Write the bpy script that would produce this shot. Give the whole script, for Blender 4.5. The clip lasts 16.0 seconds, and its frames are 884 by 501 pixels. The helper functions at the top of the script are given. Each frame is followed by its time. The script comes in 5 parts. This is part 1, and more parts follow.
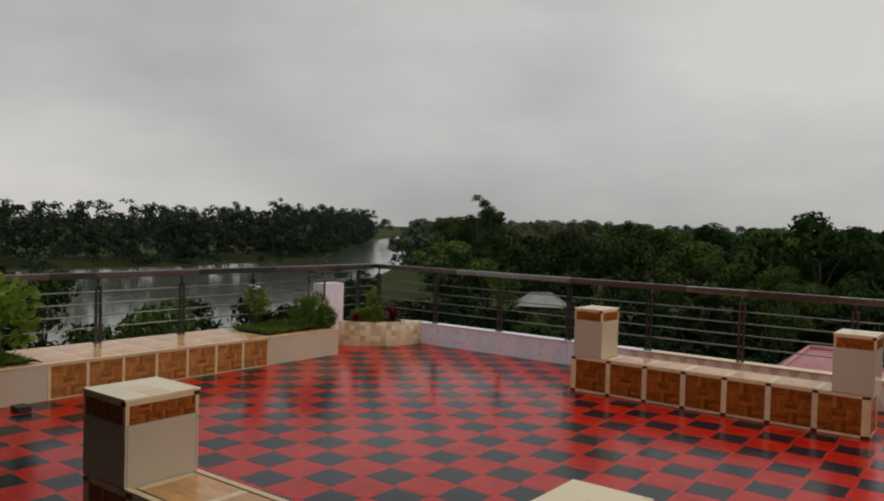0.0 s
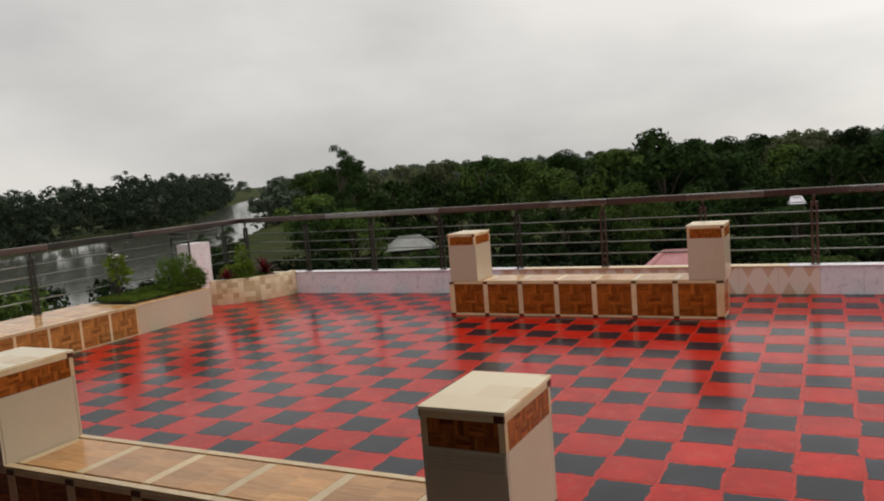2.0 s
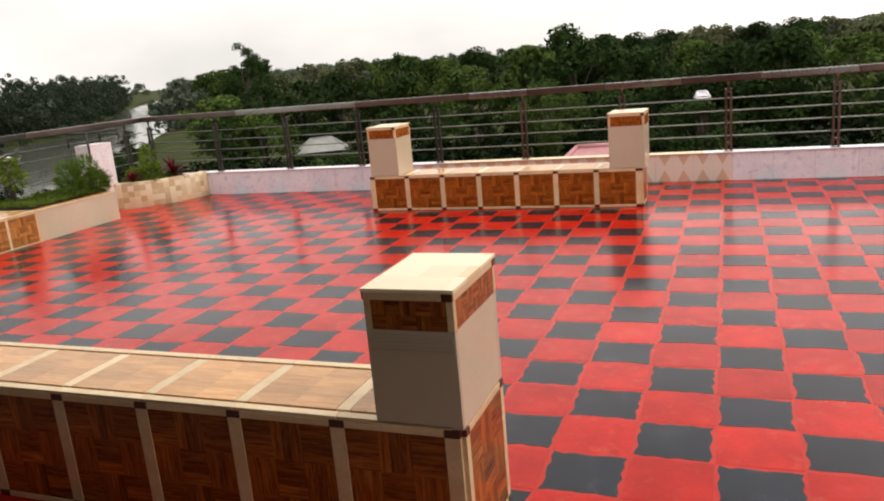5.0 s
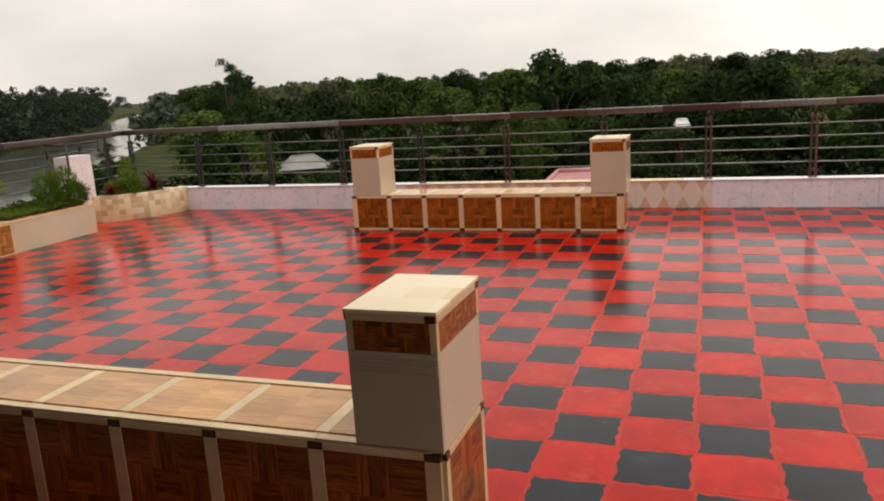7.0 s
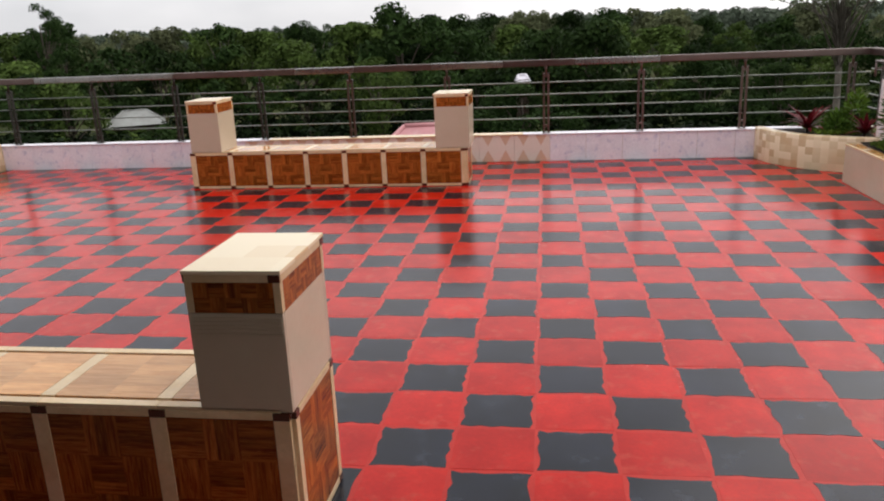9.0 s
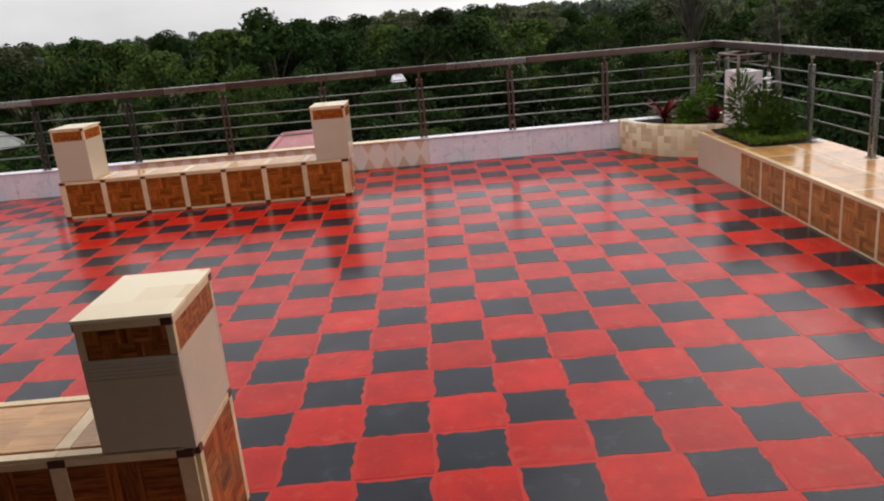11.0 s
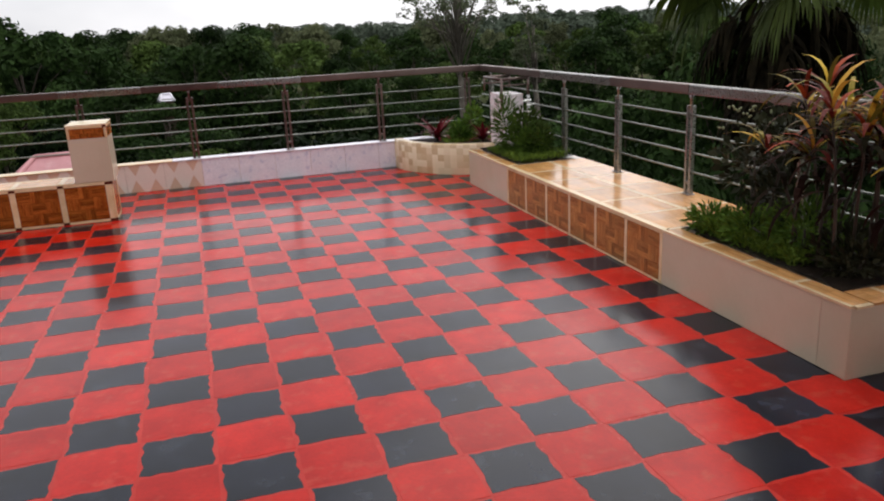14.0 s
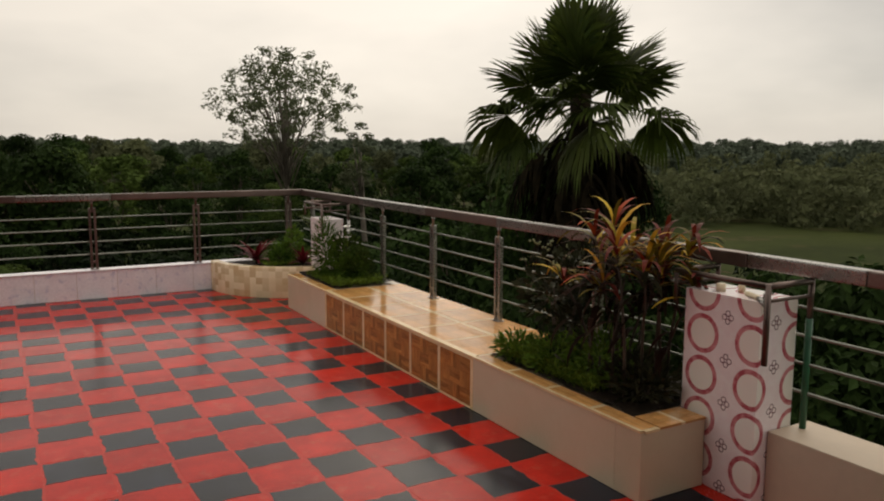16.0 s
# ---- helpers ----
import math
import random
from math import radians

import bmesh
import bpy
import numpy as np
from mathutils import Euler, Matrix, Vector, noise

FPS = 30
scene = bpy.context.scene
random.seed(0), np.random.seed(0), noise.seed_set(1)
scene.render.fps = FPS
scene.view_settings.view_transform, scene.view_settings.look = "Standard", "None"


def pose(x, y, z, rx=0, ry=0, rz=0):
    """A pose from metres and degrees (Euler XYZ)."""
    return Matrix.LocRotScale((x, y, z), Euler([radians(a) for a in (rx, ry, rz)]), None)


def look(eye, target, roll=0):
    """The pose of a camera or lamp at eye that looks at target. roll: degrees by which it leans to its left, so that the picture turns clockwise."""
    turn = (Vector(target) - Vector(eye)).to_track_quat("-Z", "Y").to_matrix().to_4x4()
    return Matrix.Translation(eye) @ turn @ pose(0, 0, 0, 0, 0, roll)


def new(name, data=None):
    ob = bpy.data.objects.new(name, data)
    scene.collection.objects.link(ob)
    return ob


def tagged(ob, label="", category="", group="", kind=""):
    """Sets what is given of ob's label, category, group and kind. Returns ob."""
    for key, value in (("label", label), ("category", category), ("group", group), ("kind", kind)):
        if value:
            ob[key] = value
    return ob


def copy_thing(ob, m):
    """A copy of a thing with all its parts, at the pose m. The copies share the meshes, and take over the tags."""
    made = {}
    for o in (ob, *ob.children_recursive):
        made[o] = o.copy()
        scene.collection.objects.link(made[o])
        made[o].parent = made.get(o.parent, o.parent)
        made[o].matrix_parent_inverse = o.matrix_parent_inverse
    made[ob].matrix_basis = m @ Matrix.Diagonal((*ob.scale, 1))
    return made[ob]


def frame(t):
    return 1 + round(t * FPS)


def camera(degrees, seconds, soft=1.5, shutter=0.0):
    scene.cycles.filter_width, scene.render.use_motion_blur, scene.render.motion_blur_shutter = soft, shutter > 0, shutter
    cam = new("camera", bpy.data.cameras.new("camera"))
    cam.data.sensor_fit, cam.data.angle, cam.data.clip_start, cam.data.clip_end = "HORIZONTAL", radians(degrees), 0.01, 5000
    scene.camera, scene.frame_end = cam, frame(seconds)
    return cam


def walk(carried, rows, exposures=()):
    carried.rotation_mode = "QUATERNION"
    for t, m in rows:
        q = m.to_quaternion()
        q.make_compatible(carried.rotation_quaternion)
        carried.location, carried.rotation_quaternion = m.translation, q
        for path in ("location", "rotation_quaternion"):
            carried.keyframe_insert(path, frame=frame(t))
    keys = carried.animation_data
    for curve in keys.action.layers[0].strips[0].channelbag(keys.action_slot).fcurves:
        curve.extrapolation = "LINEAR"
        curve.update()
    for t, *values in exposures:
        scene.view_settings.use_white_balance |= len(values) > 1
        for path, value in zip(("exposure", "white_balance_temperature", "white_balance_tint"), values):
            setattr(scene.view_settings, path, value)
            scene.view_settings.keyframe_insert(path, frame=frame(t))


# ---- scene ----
cam = camera(59.5, 16.0, soft=2.0)

PATH = [
    (0, (1.043, -7.503, 1.728), (-0.166, -5.911, 1.665), 1.7),
    (0.5, (1.047, -7.497, 1.672), (-0.075, -5.842, 1.614), -0.6),
    (1, (1.068, -7.521, 1.632), (-0.005, -5.837, 1.53), -3.1),
    (1.5, (1.056, -7.528, 1.604), (0.005, -5.834, 1.437), -3.2),
    (2, (0.995, -7.532, 1.583), (0.079, -5.766, 1.38), -4.5),
    (2.5, (0.954, -7.567, 1.556), (0.136, -5.767, 1.254), -7.2),
    (3, (0.913, -7.546, 1.521), (0.197, -5.717, 1.144), -7.0),
    (3.5, (0.896, -7.529, 1.496), (0.259, -5.691, 1.031), -6.5),
    (4, (0.887, -7.49, 1.493), (0.195, -5.68, 0.997), -6.2),
    (6.5, (0.846, -7.457, 1.496), (0.149, -5.63, 1.079), -3.7),
    (7, (0.849, -7.459, 1.496), (0.182, -5.622, 1.074), -3.5),
    (7.5, (0.852, -7.465, 1.497), (0.221, -5.611, 1.09), -3.4),
    (8, (0.849, -7.458, 1.494), (0.334, -5.578, 1.048), -2.9),
    (8.5, (0.853, -7.453, 1.487), (0.464, -5.562, 0.964), -2.7),
    (9, (0.868, -7.461, 1.495), (0.576, -5.561, 0.943), -2.5),
    (11.5, (0.906, -7.586, 1.608), (0.998, -5.673, 1.033), -4.6),
    (12, (0.895, -7.575, 1.597), (1.123, -5.674, 1.02), -3.5),
    (12.5, (0.911, -7.559, 1.584), (1.288, -5.686, 0.993), -3.1),
    (13, (0.904, -7.551, 1.572), (1.397, -5.704, 0.986), -2.3),
    (13.5, (0.904, -7.572, 1.583), (1.437, -5.737, 0.995), -2.5),
    (14, (0.91, -7.581, 1.583), (1.449, -5.738, 1.026), -2.9),
    (14.5, (0.958, -7.563, 1.589), (1.559, -5.694, 1.209), -2.3),
    (15, (0.928, -7.596, 1.621), (1.675, -5.77, 1.291), -1.1),
    (15.5, (0.95, -7.594, 1.624), (1.846, -5.826, 1.359), -0.0),
    (16, (0.997, -7.597, 1.617), (1.972, -5.871, 1.354), 0.2),
]
EXPOSURES = [(0, -0.38, 6700, 10), (1.0, -0.28, 6700, 10), (1.5, -0.18, 6700, 10), (2.5, 0.18, 6950, 10), (3.0, 0.35, 6950, 11), (3.5, 0.83, 6950, 13), (4.2, 0.88, 6950, 13), (6.5, 0.46, 7350, 12), (7.5, 0.41, 7350, 12), (8, 0.31, 7350, 12), (8.6, 0.43, 6700, 13), (9, 0.58, 6500, 13), (11.5, 0.36, 6550, 13), (12.5, 0.36, 6550, 13), (13.5, 0.58, 6300, 13), (14.2, 0.38, 6500, 13), (14.8, -0.1, 7500, 11), (16, -0.12, 7600, 11)]
walk(cam, [(t, look(eye, aim, roll)) for t, eye, aim, roll in PATH], EXPOSURES)

# ---- world and sun ----
world = bpy.data.worlds.new("overcast_sky")
scene.world = world
world.use_nodes = True


class Nodes:
    """Short hand for building a node tree."""

    def __init__(self, tree):
        self.tree = tree
        tree.nodes.clear()

    def add(self, kind, inputs=(), **props):
        n = self.tree.nodes.new(kind)
        for k, v in props.items():
            if k == "operation":
                n.operation = v
            elif k == "data_type":
                n.data_type = v
            elif k == "blend_type":
                n.blend_type = v
            elif k == "sky_type":
                n.sky_type = v
            elif k == "noise_dimensions":
                n.noise_dimensions = v
            elif k == "use_clamp":
                n.use_clamp = v
        for key, v in dict(inputs).items():
            self.put(n.inputs[key], v)
        return n

    def put(self, socket, v):
        if isinstance(v, bpy.types.NodeSocket):
            self.tree.links.new(v, socket)
        else:
            socket.default_value = v

    def math(self, op, a, b=0.0, c=0.0, clamp=False):
        return self.add("ShaderNodeMath", {0: a, 1: b, 2: c}, operation=op, use_clamp=clamp).outputs[0]

    def mix(self, fac, a, b, how="MIX"):
        n = self.add("ShaderNodeMix", {0: fac, 6: a, 7: b}, data_type="RGBA", blend_type=how)
        return n.outputs[2]

    def noise(self, vec, scale, detail=4.0, rough=0.55):
        return self.add("ShaderNodeTexNoise", {"Vector": vec, "Scale": scale, "Detail": detail, "Roughness": rough}).outputs[0]

    def ramp(self, v, a, b):
        return self.add("ShaderNodeMapRange", {0: v, 1: a, 2: b, 3: 0.0, 4: 1.0}).outputs[0]


W = Nodes(world.node_tree)
direction = W.add("ShaderNodeTexCoord").outputs["Generated"]
stretched = W.add("ShaderNodeMapping", {"Vector": direction, "Scale": (1.0, 1.0, 2.6)}).outputs[0]
clouds = W.noise(stretched, 1.7, 5.0, 0.5)
broad = W.noise(stretched, 0.7, 2.0, 0.5)
cover = W.math("ADD", W.math("MULTIPLY", clouds, 0.55), W.math("MULTIPLY", broad, 0.45))
grey = W.mix(W.ramp(cover, 0.38, 0.62), (0.47, 0.485, 0.50, 1), (0.90, 0.89, 0.88, 1))
sky = W.add("ShaderNodeTexSky", sky_type="NISHITA")
sky.sun_disc = False
sky.sun_elevation = radians(48)
sky.sun_rotation = radians(40)
tint = W.mix(1.0, sky.outputs[0], (0.09, 0.09, 0.09, 1), "MULTIPLY")
height = W.add("ShaderNodeSeparateXYZ", {0: direction}).outputs[2]
lift = W.math("ADD", 0.92, W.math("MULTIPLY", W.ramp(height, 0.28, 0.95), 0.5))
sunward = W.add("ShaderNodeVectorMath", {0: direction, 1: (0.77, 0.64, 0.0)}, operation="DOT_PRODUCT").outputs["Value"]
low_glow = W.math("MULTIPLY", W.ramp(sunward, 0.5, 1.0), W.math("SUBTRACT", 1.0, W.ramp(height, 0.22, 0.5)))
lift = W.math("MULTIPLY", lift, W.math("ADD", 1.0, W.math("MULTIPLY", low_glow, 0.36)))
above = W.mix(0.94, tint, grey)
W.add("ShaderNodeOutputWorld", {"Surface": W.add("ShaderNodeBackground", {"Color": above, "Strength": lift}).outputs[0]})

sun_data = bpy.data.lights.new("sun", "SUN")
sun_data.energy, sun_data.angle, sun_data.color = 0.8, radians(70), (1.0, 0.96, 0.88)
sun = new("sun", sun_data)
sun.matrix_world = look((30, 25, 45), (0, 0, 0))


# ---- materials ----
def surface(name, colors, rough=0.5, metal=0.0, scale=6.0, fine=60.0, bump=0.0, wet=0.0, piece=0.0, island=0.0, uv=None, spec=0.5, stain=0.25, translucent=0.0):
    """A procedural surface: colours mixed by broad noise, fine grain, wet patches, and changes from piece to piece."""
    m = bpy.data.materials.new(name)
    m.use_nodes = True
    g = Nodes(m.node_tree)
    tc = g.add("ShaderNodeTexCoord")
    vec = tc.outputs["UV"] if uv else tc.outputs["Object"]
    if uv:
        vec = g.add("ShaderNodeMapping", {"Vector": vec, "Scale": uv}).outputs[0]
    geo = g.add("ShaderNodeNewGeometry")
    info = g.add("ShaderNodeObjectInfo")
    if piece:
        shift = g.math("MULTIPLY", info.outputs["Random"], 37.0)
        vec = g.add("ShaderNodeVectorMath", {0: vec, 1: shift}, operation="ADD").outputs[0]
    big = g.noise(vec, scale, 5.0)
    small = g.noise(vec, fine, 3.0)
    a, b = [(*c, 1) for c in colors[:2]]
    col = g.mix(g.ramp(big, 0.35, 0.65), a, b)
    if len(colors) > 2:
        col = g.mix(g.math("MULTIPLY", g.ramp(g.noise(vec, scale * 2.3, 3.0), 0.56, 0.7), stain * 2), col, (*colors[2], 1))
    value = g.math("ADD", g.math("MULTIPLY", small, stain), 1.0 - stain / 2)
    if piece:
        value = g.math("MULTIPLY", value, g.math("ADD", g.math("MULTIPLY", info.outputs["Random"], piece), 1.0 - piece / 2))
    if island:
        value = g.math("MULTIPLY", value, g.math("ADD", g.math("MULTIPLY", geo.outputs["Random Per Island"], island), 1.0 - island / 2))
    col = g.mix(1.0, col, g.add("ShaderNodeCombineColor", {0: value, 1: value, 2: value}).outputs[0], "MULTIPLY")
    r = g.math("ADD", rough - 0.06, g.math("MULTIPLY", small, 0.12))
    if wet:
        world_vec = geo.outputs["Position"]
        puddle = g.ramp(g.noise(world_vec, 0.9, 4.0), 0.42, 0.6)
        r = g.math("MULTIPLY", r, g.math("SUBTRACT", 1.0, g.math("MULTIPLY", puddle, wet)))
    inputs = {"Base Color": col, "Roughness": r, "Metallic": metal, "Specular IOR Level": spec}
    if bump:
        inputs["Normal"] = g.add("ShaderNodeBump", {"Height": g.math("ADD", g.math("MULTIPLY", big, 0.6), g.math("MULTIPLY", small, 0.4)), "Strength": bump, "Distance": 0.01}).outputs[0]
    shader = g.add("ShaderNodeBsdfPrincipled", inputs).outputs[0]
    if translucent:
        thin = g.add("ShaderNodeBsdfTranslucent", {"Color": col}).outputs[0]
        shader = g.add("ShaderNodeMixShader", {0: translucent, 1: shader, 2: thin}).outputs[0]
    g.add("ShaderNodeOutputMaterial", {"Surface": shader})
    return m


RED = surface("red_tile", [(0.54, 0.015, 0.007), (0.40, 0.009, 0.004), (0.48, 0.042, 0.024)], 0.24, scale=5, fine=60, bump=0.03, wet=0.35, piece=0.3, stain=0.35, spec=0.17)
BLACK = surface("black_tile", [(0.011, 0.014, 0.026), (0.004, 0.005, 0.010), (0.022, 0.027, 0.040)], 0.24, scale=4, fine=60, bump=0.03, wet=0.35, piece=0.6, stain=0.4, spec=0.26)
GROUT = surface("floor_grout", [(0.54, 0.030, 0.018), (0.43, 0.018, 0.011)], 0.26, scale=3, bump=0.03, wet=0.35, spec=0.17)
WOOD = surface("parquet_tile", [(0.39, 0.118, 0.020), (0.17, 0.034, 0.006), (0.52, 0.21, 0.045)], 0.22, scale=3, fine=20, uv=(3, 40, 1), island=0.75, piece=0.1, spec=0.2)
PALE_WOOD = surface("pale_parquet_tile", [(0.46, 0.205, 0.06), (0.25, 0.085, 0.02), (0.56, 0.29, 0.10)], 0.22, scale=3, fine=20, uv=(3, 40, 1), island=0.7, piece=0.1, spec=0.2)
CAP = surface("tan_top_tile", [(0.62, 0.33, 0.125), (0.47, 0.21, 0.065), (0.70, 0.43, 0.19)], 0.2, scale=3, fine=20, uv=(3, 30, 1), island=0.6, piece=0.2, wet=0.6, spec=0.5)
STRIP = surface("cream_strip", [(0.80, 0.62, 0.38), (0.71, 0.51, 0.28)], 0.25, scale=9, piece=0.2)
CORNER = surface("dark_corner_tile", [(0.11, 0.03, 0.015), (0.07, 0.02, 0.01)], 0.25, scale=20)
CREAM = surface("cream_tile", [(0.61, 0.51, 0.38), (0.56, 0.46, 0.33)], 0.22, scale=2, fine=40, stain=0.06, piece=0.06)
PALE = surface("pale_cap_tile", [(0.86, 0.76, 0.56), (0.80, 0.67, 0.46)], 0.2, scale=4, fine=40, stain=0.1)
PLASTER = surface("beige_plaster", [(0.58, 0.47, 0.36), (0.5, 0.4, 0.3), (0.42, 0.33, 0.25)], 0.5, scale=1.3, fine=25, bump=0.1, stain=0.12)
WHITE = surface("white_fleck_tile", [(0.86, 0.83, 0.88), (0.80, 0.77, 0.83), (0.50, 0.51, 0.66)], 0.25, scale=7, fine=50, piece=0.06, stain=0.3)
WALLMAT = surface("painted_wall", [(0.5, 0.45, 0.38), (0.44, 0.39, 0.33)], 0.6, scale=0.8, bump=0.1)
# ochre darkened to cut bounce light in the bay; also on two far houses
DARK_OCHRE = surface("darkened_ochre_wall", [(0.062, 0.036, 0.018), (0.046, 0.026, 0.013)], 0.6, scale=0.8, bump=0.1)
CEMENT = surface("damp_cement", [(0.13, 0.125, 0.11), (0.09, 0.086, 0.076), (0.06, 0.058, 0.05)], 0.6, scale=1.5, fine=40, bump=0.15, spec=0.2)
STEEL = surface("stainless_steel", [(0.36, 0.35, 0.34), (0.27, 0.26, 0.25)], 0.28, metal=1.0, scale=3, fine=80, stain=0.15, piece=0.2)
DULL = surface("filmed_steel", [(0.20, 0.15, 0.135), (0.13, 0.095, 0.085)], 0.35, metal=0.9, scale=2, fine=60, stain=0.3, piece=0.3)
DARK_STEEL = surface("dark_rail_steel", [(0.075, 0.07, 0.06), (0.045, 0.042, 0.036)], 0.4, metal=0.8, scale=2, fine=60, stain=0.3, piece=0.3)
ROD = surface("steel_rod", [(0.27, 0.28, 0.25), (0.18, 0.19, 0.17)], 0.35, metal=1.0, scale=2, fine=60)
GREEN_POST = surface("green_wrapped_post", [(0.02, 0.16, 0.07), (0.015, 0.1, 0.05)], 0.35, scale=6)
SOIL = surface("potting_soil", [(0.014, 0.010, 0.007), (0.026, 0.018, 0.012)], 0.9, scale=14, fine=120, bump=0.8, spec=0.1)
RUBBER = surface("black_plastic", [(0.02, 0.02, 0.02), (0.03, 0.03, 0.03)], 0.4)
GROUND = surface("grassy_ground", [(0.048, 0.060, 0.018), (0.028, 0.038, 0.012), (0.07, 0.06, 0.028)], 0.95, scale=0.08, fine=1.5, bump=0.4, stain=0.5, spec=0.05)
WATER = surface("river_water", [(0.10, 0.105, 0.085), (0.085, 0.09, 0.075)], 0.10, scale=0.03, fine=0.6, bump=0.12)
BARK = surface("bark", [(0.085, 0.062, 0.045), (0.045, 0.034, 0.026)], 0.85, scale=3, fine=30, bump=0.6)
PALE_BARK = surface("pale_bark", [(0.16, 0.14, 0.11), (0.09, 0.075, 0.06)], 0.8, scale=3, fine=30, bump=0.4)


def foliage(name, a, b, rough=0.75, island=0.6, light=0.2, piece=0.35, spec=0.06):
    return surface(name, [a, b], rough, scale=0.35, fine=3, island=island, piece=piece, stain=0.2, spec=spec, translucent=light)


LEAF = foliage("tree_leaves", (0.030, 0.056, 0.014), (0.013, 0.028, 0.007), light=0.12, piece=0.7)
# near-black green holds the deep shade between and under the trees
LEAF_DARK = foliage("shade_dark_undergrowth", (0.009, 0.019, 0.004), (0.004, 0.009, 0.003), light=0.08)
LEAF_LIGHT = foliage("light_tree_leaves", (0.068, 0.105, 0.024), (0.04, 0.066, 0.015), piece=0.7)
# far, bank and pale leaves: rain haze is mixed into their base colour
LEAF_FAR = foliage("hazed_far_leaves", (0.088, 0.108, 0.076), (0.064, 0.084, 0.06))
LEAF_BANK = foliage("hazed_bank_leaves", (0.046, 0.064, 0.040), (0.025, 0.038, 0.024))
LEAF_PALE = foliage("haze_paled_leaves", (0.135, 0.15, 0.075), (0.09, 0.105, 0.052), light=0.3, piece=0.5)
LEAF_GREY = foliage("grey_green_leaves", (0.13, 0.15, 0.085), (0.09, 0.11, 0.06), light=0.35)
PALM = foliage("palm_leaves", (0.070, 0.095, 0.016), (0.026, 0.046, 0.009), 0.6, 0.8, spec=0.15)
FERN = foliage("fern_leaves", (0.11, 0.19, 0.028), (0.055, 0.11, 0.018), 0.5, 0.8)
GRASSY = foliage("ground_cover_leaves", (0.15, 0.22, 0.03), (0.08, 0.135, 0.02), 0.5, 0.8)
BRIGHT = foliage("bright_leaves", (0.24, 0.34, 0.04), (0.12, 0.2, 0.03), 0.45, 0.7, 0.3)
DARKLEAF = foliage("dark_shrub_leaves", (0.028, 0.045, 0.022), (0.05, 0.035, 0.02), 0.4, 0.9)
PALE_BUD = surface("pale_bud", [(0.24, 0.26, 0.12), (0.16, 0.18, 0.08)], 0.5, scale=20)
FLOWER = surface("white_petals", [(0.8, 0.8, 0.75), (0.7, 0.7, 0.65)], 0.5, scale=20)


def croton_material():
    m = bpy.data.materials.new("croton_leaves")
    m.use_nodes = True
    g = Nodes(m.node_tree)
    pick = g.add("ShaderNodeNewGeometry").outputs["Random Per Island"]
    ramp = g.add("ShaderNodeValToRGB", {0: pick})
    stops = [(0.0, (0.03, 0.006, 0.006)), (0.34, (0.13, 0.012, 0.010)), (0.48, (0.40, 0.06, 0.014)), (0.58, (0.76, 0.52, 0.05)), (0.72, (0.34, 0.28, 0.03)), (1.0, (0.016, 0.022, 0.006))]
    while len(ramp.color_ramp.elements) < len(stops):
        ramp.color_ramp.elements.new(0.5)
    for e, (p, c) in zip(ramp.color_ramp.elements, stops):
        e.position, e.color = p, (*c, 1)
    vec = g.add("ShaderNodeTexCoord").outputs["UV"]
    streak = g.noise(g.add("ShaderNodeMapping", {"Vector": vec, "Scale": (2, 30, 1)}).outputs[0], 2.0)
    col = g.mix(g.math("MULTIPLY", g.ramp(streak, 0.45, 0.65), 0.5), ramp.outputs[0], (0.20, 0.06, 0.03, 1))
    lit = g.add("ShaderNodeBsdfPrincipled", {"Base Color": col, "Roughness": 0.55, "Specular IOR Level": 0.15}).outputs[0]
    thin = g.add("ShaderNodeBsdfTranslucent", {"Color": col}).outputs[0]
    g.add("ShaderNodeOutputMaterial", {"Surface": g.add("ShaderNodeMixShader", {0: 0.2, 1: lit, 2: thin}).outputs[0]})
    return m


CROTON = croton_material()
LOWLEAF = foliage("lower_croton_leaves", (0.012, 0.011, 0.005), (0.024, 0.006, 0.005), 0.6, 0.8, light=0.08, spec=0.03)
RED_ROSETTE = foliage("red_rosette_leaves", (0.17, 0.012, 0.018), (0.07, 0.008, 0.012), 0.4, 0.8)


def uv_pattern(name, build, rough=0.22):
    m = bpy.data.materials.new(name)
    m.use_nodes = True
    g = Nodes(m.node_tree)
    uv = g.add("ShaderNodeSeparateXYZ", {0: g.add("ShaderNodeTexCoord").outputs["UV"]})
    grain = g.noise(g.add("ShaderNodeTexCoord").outputs["Object"], 25.0)
    col = build(g, uv.outputs[0], uv.outputs[1], grain)
    g.add("ShaderNodeOutputMaterial", {"Surface": g.add("ShaderNodeBsdfPrincipled", {"Base Color": col, "Roughness": g.math("ADD", rough - 0.05, g.math("MULTIPLY", grain, 0.1))}).outputs[0]})
    return m


